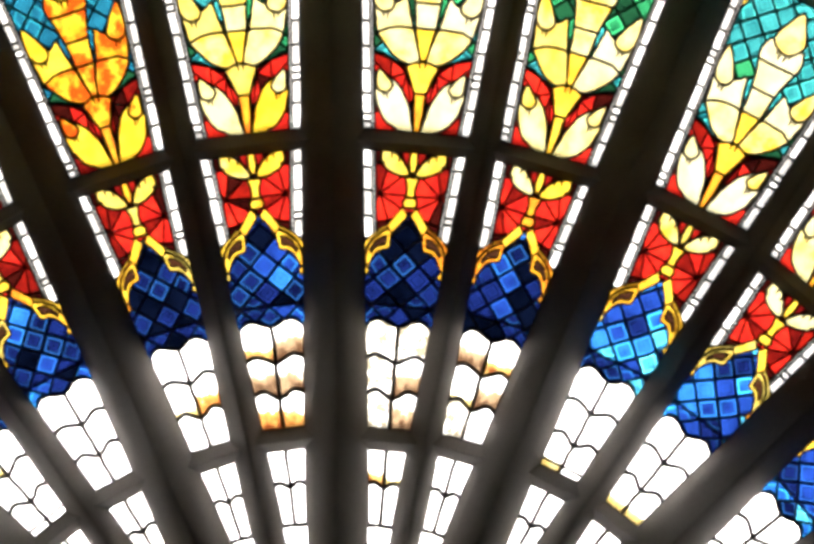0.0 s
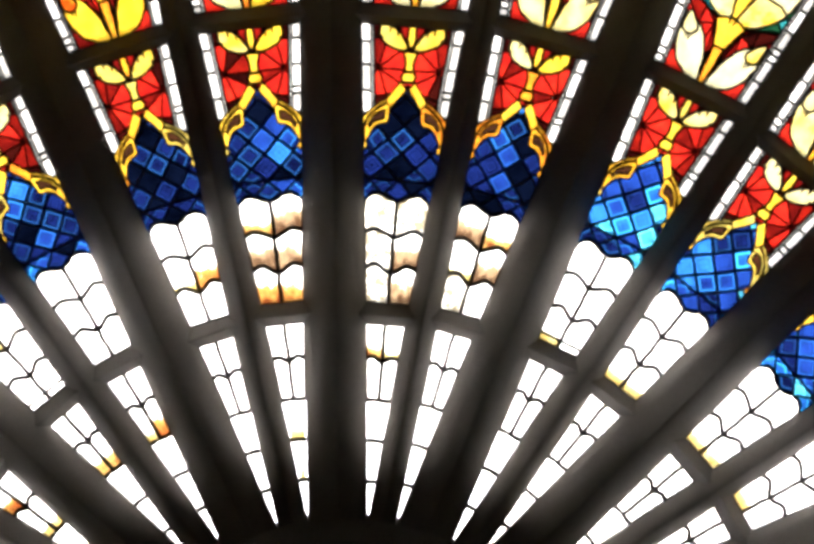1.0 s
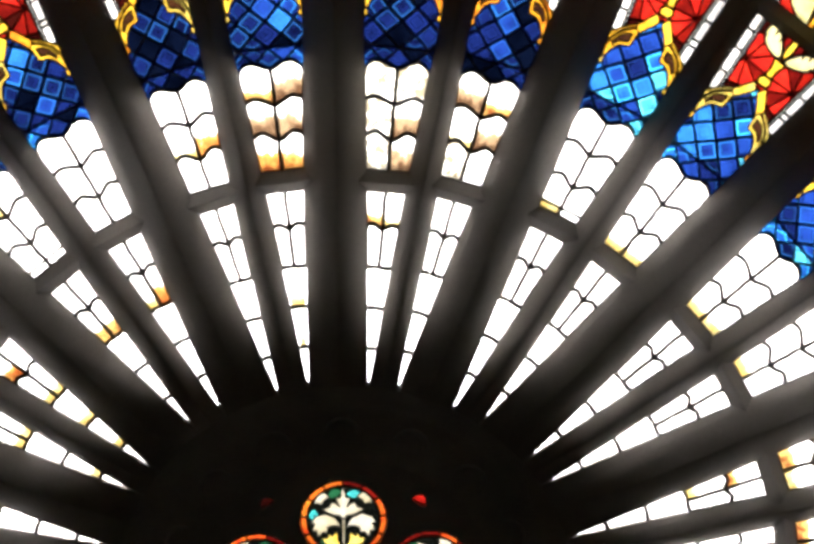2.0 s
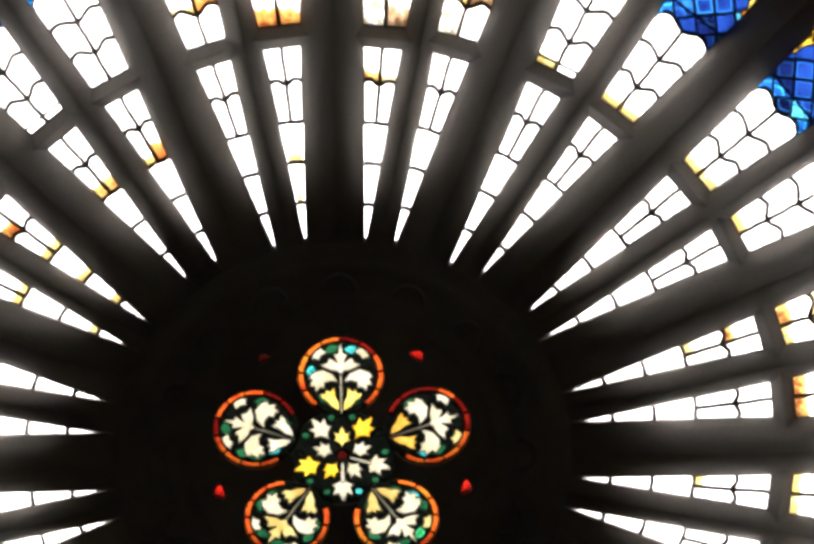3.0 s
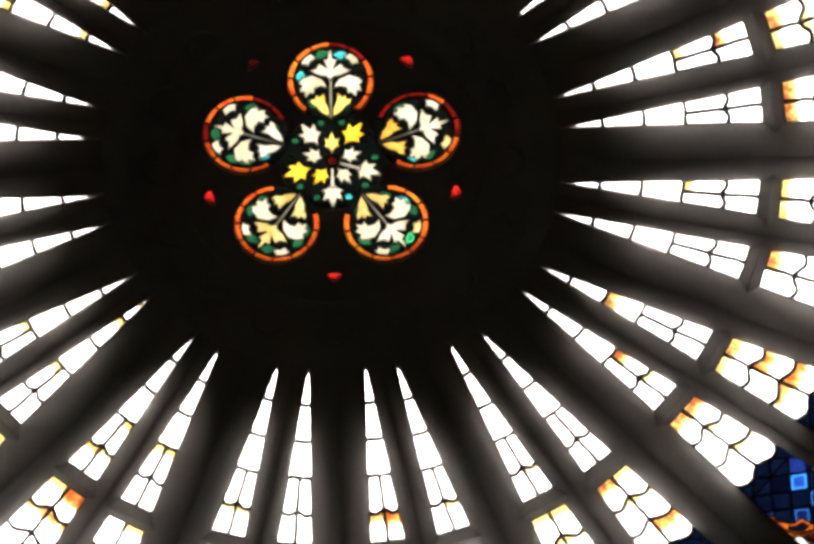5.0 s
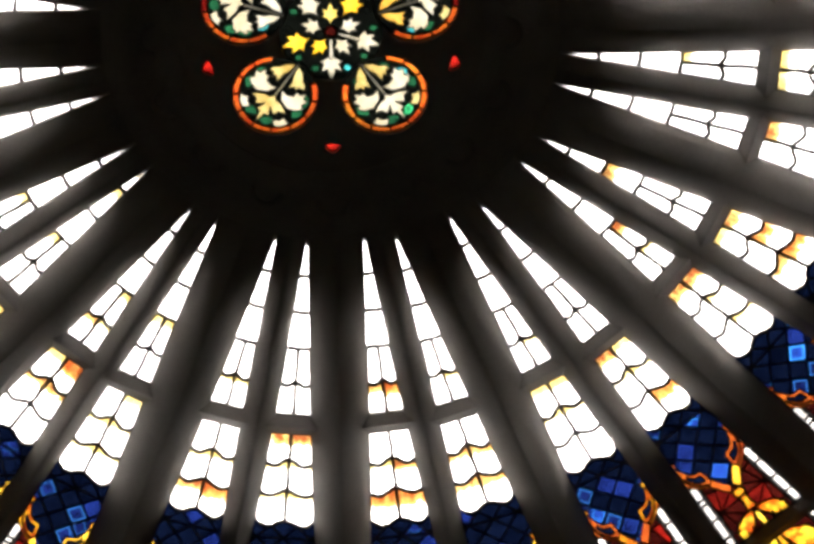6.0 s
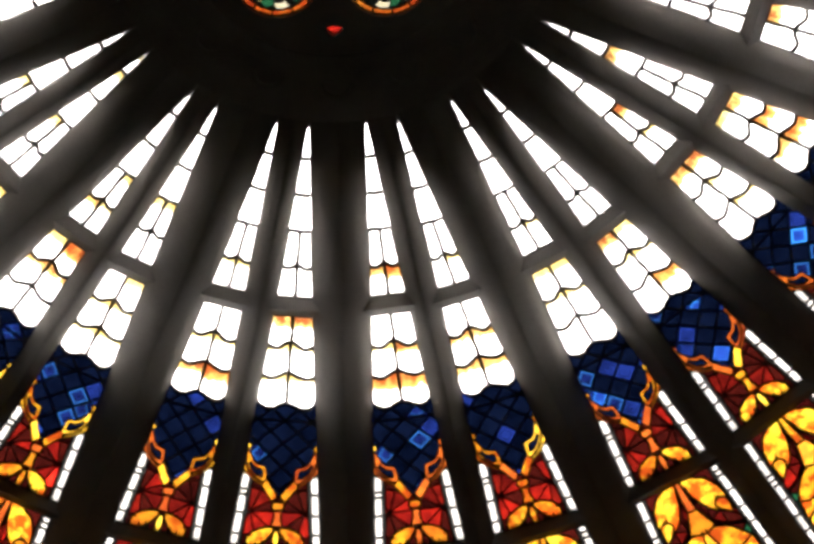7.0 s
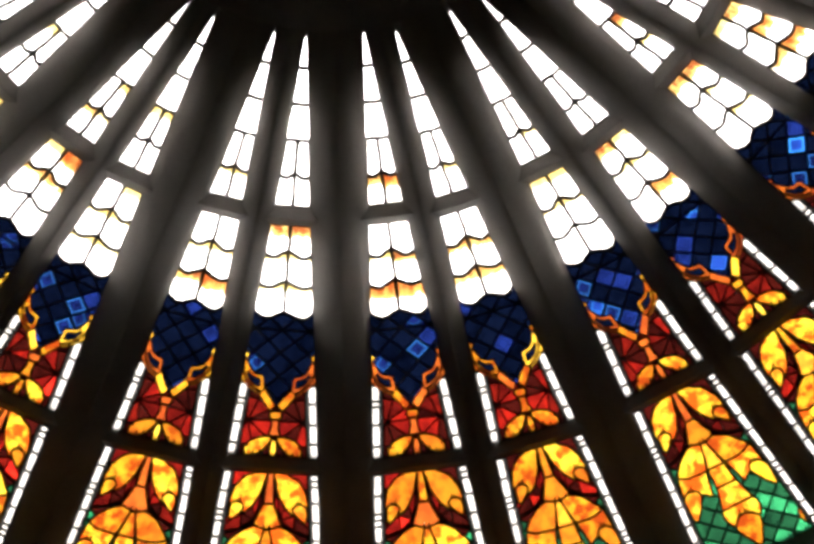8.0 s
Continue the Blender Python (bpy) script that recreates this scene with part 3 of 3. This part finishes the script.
    leaf = smooth_loop([(0.018, 2.440), (0.060, 2.437), (0.120, 2.460), (0.158, 2.505), (0.160, 2.56), (0.120, 2.562), (0.065, 2.535), (0.028, 2.480)], 3)
    g.both(leaf, "leaf", p2)
    g.add([(-0.012, 2.452), (0.012, 2.452), (0.019, 2.50), (0.017, 2.565), (-0.017, 2.565), (-0.019, 2.50)], "bud", p2)
    for x, z0, z1 in ((0.072, 2.545, 2.512), (0.108, 2.566, 2.530), (0.140, 2.500, 2.488)):
        g.both([(x, z0), (x + 0.006, z0), (x + 0.002, z1)], "umber", p2)
    # grisaille with scalloped heads, over the foot of the blue
    row(g, "scallop", (1.108, 0), (1.272, 0.038), p2)
    row(g, "scallop", (1.272, 0.038), (1.458, 0.039), p2)
    row(g, "scallop", (1.458, 0.039), (1.651, 0.034), p2, True, last=-0.5)
    # tall flower panel
    lo, hi = 2.668, 3.83
    p3 = g.add([(half(lo), lo), (half(hi), hi), (-half(hi), hi), (-half(lo), lo)], "region")
    g.add(g.polys[p3], "ground_green", p3)
    upper = g.add([(-0.5, 3.04), (0.5, 3.04), (0.5, hi), (-0.5, hi)], "region")
    lattice(g, "trellis", 0.068, 0.0, 3.12, hi, upper, 0.40)
    edge_up = [(0.31, 3.080), (0.20, 3.060), (0.08, 3.00)]
    low = [(-0.30, 2.66), (0.30, 2.66)] + edge_up + [(0, 2.93)] + mirrored(edge_up)
    lowr = g.add(low, "region")
    g.add(low, "ruby", p3)
    inner_side = [(0.036, 2.78), (0.085, 2.87), (0.150, 2.935), (0.31, 3.00)]
    outer_side = [(0.030, 2.87), (0.076, 2.97), (0.150, 3.035), (0.31, 3.08)]
    for s in (1, -1):
        for i in range(3):
            a, b, c, d = inner_side[i], inner_side[i + 1], outer_side[i + 1], outer_side[i]
            for tri in ((a, b, d), (b, c, d)) if i % 2 else ((a, b, c), (a, c, d)):
                g.add([(s * x, z) for x, z in tri], "red", lowr)
        g.add([(s * x, z) for x, z in ((0.05, 2.66), (0.30, 2.66), (0.30, 2.76), (0.18, 2.76))], "red", lowr)
    beads(g, lo, hi, (0.130, 0.120, 0.038, 0.038, 0.105, 0.125, 0.115), p3)
    for s in (1, -1):
        def m(pts):
            return [(s * x, z) for x, z in pts]
        low_petal = smooth_loop([(0.018, 2.662), (0.085, 2.668), (0.160, 2.715), (0.203, 2.79), (0.222, 2.88), (0.220, 2.968), (0.180, 2.952), (0.130, 2.925), (0.085, 2.875), (0.050, 2.80), (0.030, 2.72)], 4)
        g.add(m(low_petal), "petal_low", p3)
        g.add(m(smooth_loop([(0.212, 2.985), (0.160, 2.935), (0.138, 2.893), (0.165, 2.862), (0.205, 2.872), (0.218, 2.92)], 4)), "bud_low", p3)
        high = smooth_loop([(0.018, 3.035), (0.075, 3.015), (0.155, 3.065), (0.228, 3.155), (0.248, 3.23), (0.262, 3.31), (0.225, 3.345), (0.150, 3.33), (0.105, 3.365), (0.080, 3.27), (0.044, 3.15)], 4)
        k = g.add(m(high), "petal_out", p3)
        g.add(m([(0.0, 3.0), (0.24, 3.0), (0.30, 3.13), (0.18, 3.195), (0.08, 3.205), (0.0, 3.18)]), "petal_in", k)
        g.add(m(smooth_loop([(0.262, 3.475), (0.205, 3.41), (0.165, 3.33), (0.180, 3.285), (0.222, 3.275), (0.262, 3.315), (0.272, 3.39)], 4)), "bud_out", p3)
        g.add(m([(half(3.60) - 0.060, 3.66), (half(3.60) - 0.075, 3.74), (half(3.75) - 0.066, 3.80), (half(3.75) - 0.062, 3.70)]), "gold", p3)
    g.add([(-0.017, 2.66), (0.017, 2.66), (0.024, 2.77), (0.030, 2.868), (-0.030, 2.868), (-0.024, 2.77)], "stalk", p3)
    g.add([(-0.030, 2.868), (0.030, 2.868), (0.052, 2.94), (0.080, 3.002), (0.040, 3.025), (0, 3.032), (-0.040, 3.025), (-0.080, 3.002), (-0.052, 2.94)], "calyx", p3)
    spine = smooth_line([(0.015, 3.034), (0.032, 3.12), (0.050, 3.21), (0.064, 3.34), (0.092, 3.45), (0.114, 3.53), (0.095, 3.60)], 3)
    whole = g.add(spine + mirrored(spine), "region")
    for r0, r1, tag in ((3.03, 3.21, "spear"), (3.21, 3.34, "petal_mid"), (3.34, 3.485, "petal_mid"), (3.485, 3.66, "petal_top")):
        g.add([(-0.2, r0), (0.0, r0 - 0.008), (0.2, r0), (0.2, r1), (0.0, r1 + 0.006), (-0.2, r1)], tag, whole)
    g.add(smooth_loop([(0.0, 3.785), (-0.052, 3.70), (-0.080, 3.62), (-0.045, 3.565), (0.0, 3.552), (0.045, 3.565), (0.080, 3.62), (0.052, 3.70)], 4), "bud_top", p3)
    # brush strokes under the buds and on the calyx
    for x, z, n in ((0.160, 2.868, 0.034), (0.178, 2.866, 0.026), (0.195, 3.284, 0.040), (0.215, 3.280, 0.030), (0.016, 3.556, 0.040), (0.034, 3.566, 0.026), (0.014, 3.030, 0.030)):
        g.both([(x - 0.003, z), (x + 0.003, z), (x - 0.001, z - n)], "umber", p3)
    # short panel at the head
    lo, hi = 3.935, 4.30
    p4 = g.add([(half(lo), lo), (half(hi), hi), (-half(hi), hi), (-half(lo), lo)], "region")
    lattice(g, "trellis", 0.13, 0.0, 3.99, hi, p4, 0.46)
    ends = (0.0, 0.992, 1.108, 2.56, 2.668, 3.83, 3.935, 4.30)
    return g.bake("pane", keep=lambda x, z: abs(x) > half(z) - 0.062 and z > 2.08 or abs(x) > half(z) - 0.004 or min(abs(z - e) for e in ends) < 0.003)


# ---------------------------------------------------------------- colours of the thirty-two lights


def chosen(rng, **odds):
    return rng.choices(list(odds), list(odds.values()))[0]


# stains on the white panes of each light, from the hub outwards, two panes to a row:
# w white, y pale yellow, a amber, o orange, b brown, m mottled
GRISAILLE = {
    0: "mbmbmm", 1: "mwybba", 2: "ywwwww", 3: "yywwww", 4: "yywwww", 5: "ywwwww", 6: "ayyyww", 7: "aaywww",
    8: "yywwww", 9: "awwwww", 10: "ayowoa", 11: "aaywyw", 12: "yayyow", 13: "yyyyww", 14: "wwaaaa", 15: "wwayoo",
    16: "aayyyy", 17: "wwyyoa", 18: "ywyyyy", 19: "oyaaww", 20: "yayywa", 28: "wwwwyw", 29: "wwwwww", 30: "wwyoww", 31: "oobbab",
}
STAINS = {"w": "white", "y": "white_yellow", "a": "white_amber", "o": "white_orange", "b": "white_stained", "m": "white_mottled"}
TIPS = {10: "wwa", 16: "yww", 20: "yyw", 26: "wyw", 27: "wyy", 31: "ayy"}
UPPER = {
    0: "wway", 1: "wwww", 2: "wwww", 3: "wwww", 4: "wwww", 5: "wwww", 6: "ywaw", 7: "wwww", 8: "ywww", 9: "wwww", 10: "wwww",
    11: "awyw", 12: "wwww", 13: "wwyw", 14: "wwyw", 15: "wwoa", 16: "wwww", 17: "wwyy", 18: "yyww", 19: "ywya",
    26: "yyww", 27: "yyow", 28: "aaww", 29: "yoww", 30: "wwww", 31: "wwww",
}


def tint(j, tag, cx, cz, rng):
    """The glass for a pane of light j (counted round from the rib that the camera meets first)."""
    k = j if j < 16 else j - 32            # -16 .. 15, 0 and -1 lie beside that rib
    far = 9 < j < 22                       # the half given deeper colours and dimmer beads
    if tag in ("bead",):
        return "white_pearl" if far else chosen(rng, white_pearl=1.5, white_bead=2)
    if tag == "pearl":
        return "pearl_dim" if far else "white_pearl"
    if tag == "tip":
        return STAINS[TIPS.get(j, "www")[(cz > 0.16) + (cz > 0.38)]]
    if tag in ("white", "scallop"):
        ends, rows = ((0.82, 1.01), UPPER) if tag == "white" else ((1.28, 1.47, 1.70), GRISAILLE)
        step = next(i for i, e in enumerate(ends) if cz < e)
        return STAINS[rows.get(j, "wywwwy")[2 * step + (cx > 0)]]
    if tag in ("gold", "gold_line", "gold_drop", "stalk", "bud"):
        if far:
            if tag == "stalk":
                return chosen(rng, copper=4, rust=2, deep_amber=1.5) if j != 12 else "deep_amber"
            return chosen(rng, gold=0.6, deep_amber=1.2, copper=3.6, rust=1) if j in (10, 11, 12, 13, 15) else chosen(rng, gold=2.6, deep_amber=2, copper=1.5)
        if tag == "stalk" and cz > 2.6:
            return chosen(rng, gold=2, orange=2)
        return chosen(rng, gold=5, pale_yellow=2, orange=0.6) if k not in (1, -4) else chosen(rng, gold=2, orange=3)
    if tag == "ground_blue":
        return "navy"
    if tag == "quarry":
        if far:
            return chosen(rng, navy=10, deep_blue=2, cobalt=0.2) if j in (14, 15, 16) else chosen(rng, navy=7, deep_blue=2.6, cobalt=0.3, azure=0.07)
        if k in (2, 3, 4):
            return chosen(rng, deep_blue=2.2, cobalt=3, azure=2.0, cyan=1.5 if k == 2 else 0.6)
        if k in (-3, -4):
            return chosen(rng, navy=1.8, deep_blue=3.8, cobalt=2, azure=0.6, cyan=0.2)
        if k == -2:
            return chosen(rng, navy=4, deep_blue=5, cobalt=0.7)
        return chosen(rng, navy=2.2, deep_blue=5.5, cobalt=1.8, azure=0.35, cyan=0.1)
    if tag == "red":
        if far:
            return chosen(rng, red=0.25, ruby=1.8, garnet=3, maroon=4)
        if k in (-2, -3, -4, -5):
            return chosen(rng, red=3, ruby=2.5, maroon=2.5)
        return chosen(rng, red=7, ruby=2, maroon=0.5)
    if tag == "umber_line":
        return "copper"
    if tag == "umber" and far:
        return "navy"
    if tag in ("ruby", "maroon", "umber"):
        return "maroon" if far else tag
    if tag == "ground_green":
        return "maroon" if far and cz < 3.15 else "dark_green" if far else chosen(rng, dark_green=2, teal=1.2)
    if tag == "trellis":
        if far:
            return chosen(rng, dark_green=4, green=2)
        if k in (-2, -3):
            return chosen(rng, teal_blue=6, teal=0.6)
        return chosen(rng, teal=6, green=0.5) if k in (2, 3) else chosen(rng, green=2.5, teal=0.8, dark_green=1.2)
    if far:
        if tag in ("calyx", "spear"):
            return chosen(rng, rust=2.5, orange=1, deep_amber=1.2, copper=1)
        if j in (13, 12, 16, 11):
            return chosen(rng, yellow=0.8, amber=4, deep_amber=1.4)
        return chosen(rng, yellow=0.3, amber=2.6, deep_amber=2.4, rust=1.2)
    if tag in ("calyx", "spear"):
        return chosen(rng, yellow=3, gold=2, pale_yellow=1) if k != -2 else chosen(rng, amber=3, yellow=1)
    if tag == "leaf" and -3 < k < 2:
        return chosen(rng, yellow=2, pale_yellow=2, lemon=1)
    if k in (2, 3, 4):
        return chosen(rng, cream=4, lemon=2.5)
    if k == -2:
        return chosen(rng, yellow=1.8, amber=4)
    if k == 0:
        return chosen(rng, yellow=2, lemon=2) if tag == "petal_in" else chosen(rng, cream=2.5, lemon=3)
    if k == 1:
        return chosen(rng, pale_yellow=2, lemon=3) if cx < 0 else chosen(rng, cream=2, lemon=3)
    return chosen(rng, pale_yellow=2, yellow=1.2, lemon=4)


panes, lead_net = light_panes()
plain = joined("pane", panes, (), 1.72)
bar_profile = [(-0.050, 0.03), (-0.050, -0.004), (-0.040, -0.014), (-0.022, -0.028), (0.0, -0.046), (0.022, -0.028), (0.040, -0.014), (0.050, -0.004), (0.050, 0.03)]


def bar_mesh(r0, r1):
    mid, k = (r0 + r1) / 2, (r1 - r0) / 0.1
    me = extruded("crossbar", [(x * k, y) for x, y in bar_profile], -half(mid) - 0.05, half(mid) + 0.05, STONE, 8, 0.0)
    me.transform(Matrix.Translation((0, 0, mid)) @ Matrix.Rotation(radians(90), 4, "Y"))
    return me


# each light was fitted to its own opening: how much longer it is, and how far out it begins (metres)
SIZES = [1.014, 1.014, 1.022, 1.0, 1.005, 1.017, 1.027, 1.019, 1.022, 1.02, 0.991, 0.984, 0.96, 0.978, 0.977, 0.984,
         0.977, 0.981, 0.973, 0.978, 0.987, 0.989, 0.992, 0.991, 0.984, 0.99, 0.987, 0.995, 0.988, 0.994, 1.012, 1.01]
SHIFTS = [0.027, 0.038, 0.06, 0.026, 0.043, 0.041, 0.043, 0.029, 0.021, 0.036, 0.023, 0.03, 0.032, 0.031, 0.036, 0.036,
          0.029, 0.034, 0.037, 0.019, 0.026, 0.026, 0.026, 0.026, 0.026, 0.026, 0.026, 0.026, 0.03, 0.044, 0.034, 0.035]
repair = box_mesh("lead_strip", -half(1.15), half(1.15), -0.007, 0.008, 1.140, 1.154, LEAD)
bars = [bar_mesh(0.992, 1.108), bar_mesh(2.56, 2.668), bar_mesh(3.83, 3.935)]
for j in range(32):
    rng = random.Random(100 + j)
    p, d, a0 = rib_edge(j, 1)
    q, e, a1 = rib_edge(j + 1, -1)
    apex = p + d * ((q - p).cross(e) / d.cross(e))
    warm = 9 < j < 22
    turn = (a0 + a1) / 2
    size, shift = SIZES[j], SHIFTS[j]
    spread = size * math.tan((a1 - a0) / 2) / SLOPE * (1 + shift / (1.8 * size))
    apex = apex + shift * Vector((math.sin(turn), math.cos(turn)))
    light = thing("lancet_light", WIN @ pose(apex[0], 0, apex[1], 0, math.degrees(turn), 0) @ Matrix.Diagonal((spread, 1, size, 1)),
                  "leaded glass light in white, navy, maroon and amber between ribs" if warm else
                  "leaded glass light in white, blue, red and yellow between ribs",
                  "stained glass", "lights of the rose window")
    piece("lead_came", lead_net, light, label="dark lead strips")
    if j in (2, 28):
        piece("lead_strip", repair, light, label="lead strip of an old repair")
    for me in bars:
        piece("crossbar", me, light, label="dark stone-coloured bar")
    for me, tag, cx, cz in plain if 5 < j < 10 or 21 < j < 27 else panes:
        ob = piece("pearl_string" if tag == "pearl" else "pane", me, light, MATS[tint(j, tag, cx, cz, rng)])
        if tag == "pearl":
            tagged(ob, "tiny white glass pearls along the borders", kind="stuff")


# ---------------------------------------------------------------- the cinquefoil at the centre


def placed(pts, x, z, degrees, size=1.0):
    a = radians(degrees)
    return [(x + size * (u * math.cos(a) + v * math.sin(a)), z + size * (-u * math.sin(a) + v * math.cos(a))) for u, v in pts]


def oak(*half_outline):
    return [(u, v) for u, v in half_outline] + [(-u, v) for u, v in reversed(half_outline) if u > 0]


PALMETTE = oak((0.0, 0.0), (0.017, 0.024), (0.046, 0.026), (0.066, 0.034), (0.106, 0.058), (0.068, 0.068), (0.056, 0.094), (0.036, 0.084), (0.016, 0.066), (0.036, 0.120), (0.013, 0.116), (0.0, 0.184))
LEAF = oak((0.0, -0.18), (0.06, 0.10), (0.19, 0.24), (0.47, 0.36), (0.31, 0.50), (0.44, 0.86), (0.17, 0.74), (0.12, 0.92), (0.0, 1.22))
HOOK = [(0.012, -0.040), (0.044, 0.010), (0.092, 0.032), (0.140, 0.016), (0.162, -0.014), (0.142, -0.022), (0.158, -0.060), (0.132, -0.058), (0.126, -0.092), (0.104, -0.066), (0.084, -0.072), (0.082, -0.042), (0.048, -0.030)]
SPRIG = [(0.010, -0.196), (0.014, -0.146), (0.030, -0.112), (0.034, -0.066), (0.058, -0.092), (0.072, -0.074), (0.078, -0.100), (0.108, -0.098), (0.094, -0.126), (0.072, -0.140), (0.052, -0.168)]
CURL = [(0.066, 0.124), (0.098, 0.148), (0.130, 0.128), (0.148, 0.086), (0.128, 0.092), (0.108, 0.082), (0.098, 0.106)]


# glass of the lobes' borders: o orange, g golden, r ruby, m maroon
BORDER = ("oogogmmroo", "mmmrmmrooo", "oggorroggo", "rrooorrrro", "roormroomm")


def cinquefoil():
    g = Glazing()
    g.add(disc(0, EYE_Z, EYE_R, 40), "hub_ground")
    for k in range(5):
        turn = 72 * k
        a = radians(turn)
        lx, lz = lobe_at(k)

        def at(pts, x, z, degrees, size=1.0):
            return placed(placed(pts, x, z, degrees, size), lx, lz, turn)
        g.add(placed(disc(0, 0, LOBE_R, 40), lx, lz, turn), "hub_ground")
        for i in range(10):
            b0, b1 = radians(-142 + 28.4 * i), radians(-142 + 28.4 * (i + 1))
            arc = [b0 + (b1 - b0) * t / 4 for t in range(5)]
            ring = [(LOBE_R * math.sin(b), LOBE_R * math.cos(b)) for b in arc] + [(0.183 * math.sin(b), 0.183 * math.cos(b)) for b in reversed(arc)]
            g.add(at(ring, 0, 0, 0), "hub_border%s_%d" % (BORDER[k][i], k))
        for b in (-112, -84, -20, 20, 84, 112, 150, -150):
            g.add(at(smooth_loop([(0.004, 0.026), (0.046, 0.002), (0.014, -0.026), (-0.036, -0.012)], 3), 0.150 * math.sin(radians(b)), 0.150 * math.cos(radians(b)), b), "hub_green")
        g.add(at([(-0.0035, -0.21), (0.0035, -0.21), (0.005, 0.0), (-0.005, 0.0)], 0, 0, 0), "hub_stem")
        g.add(at(PALMETTE, 0, 0, 0), "hub_leaf_%d" % k)
        for s in (1, -1):
            def flip(pts):
                return [(s * u, v) for u, v in pts]
            g.add(at(flip(CURL), 0, 0, 0), "hub_leaf_%d" % k)
            g.add(at(flip(HOOK), 0, 0, 0), "hub_leaf_%d" % k)
            g.add(at(flip(SPRIG), 0, 0, 0), "hub_low_%d" % k)
        # spandrel
        b = radians(turn + 36)
        g.add(placed(drop(1.05), 0.655 * math.sin(b), 0.655 * math.cos(b), turn + 36), "hub_drop_%d" % k)
        # leaves of the middle
        g.add(placed(LEAF, 0.118 * math.sin(b), EYE_Z + 0.118 * math.cos(b), turn + 36, 0.120), "hub_ring_%d" % k)
        if k in (1, 2):
            g.add(placed([(-0.006, 0.04), (0.006, 0.04), (0.009, 0.15), (-0.009, 0.15)], 0, EYE_Z, turn + 36), "hub_stem")
        g.add(placed(LEAF, 0.050 * math.sin(a), EYE_Z + 0.050 * math.cos(a), turn, 0.092), "hub_small_%d" % k)
        for s in (1, -1):
            c = radians(turn + s * 14)
            g.add(placed(smooth_loop([(0, 0.022), (0.02, 0), (0, -0.022), (-0.02, 0)], 3), 0.215 * math.sin(c), EYE_Z + 0.215 * math.cos(c), turn), "hub_green")
    g.add(disc(0, EYE_Z, 0.030, 14), "hub_heart")
    return g.bake("pane", 0.0055, fine=0.35)


def hub_tint(tag, rng):
    kind, k = tag.rsplit("_", 1) if tag[-1].isdigit() else (tag, "0")
    k = int(k)
    if kind == "hub_ground":
        return "pitch"
    if kind == "hub_green":
        return chosen(rng, dark_green=5, teal=0.25, green=0.15, pitch=3.5)
    if kind.startswith("hub_border"):
        return {"o": "dim_orange", "g": "copper_gold", "r": "ember", "m": "garnet"}[kind[-1]]
    if kind == "hub_drop":
        return "maroon" if k == 4 else "red"
    if kind == "hub_heart":
        return "maroon"
    if kind == "hub_stem":
        return "ivory"
    if kind == "hub_low":
        return ("pale_yellow", "straw_gold", "straw", "straw", "ivory")[k]
    if kind in ("hub_ring", "hub_small"):
        return "yellow" if (kind, k) in (("hub_ring", 0), ("hub_ring", 3), ("hub_small", 3)) else "ivory" if k else "pale_yellow"
    return chosen(rng, ivory=5, straw=1.6 if k in (0, 1) else 0.5)


rng = random.Random(7)
hub_panes, hub_lead = cinquefoil()
flower = thing("cinquefoil_light", WIN @ OVAL @ pose(0, 0.012, 0), "five-lobed leaded light with pale leaves and orange borders", "stained glass")
piece("lead_came", hub_lead, flower, label="dark lead strips")
for me, tag, cx, cz in hub_panes:
    piece("pane", me, flower, MATS[hub_tint(tag, rng)])
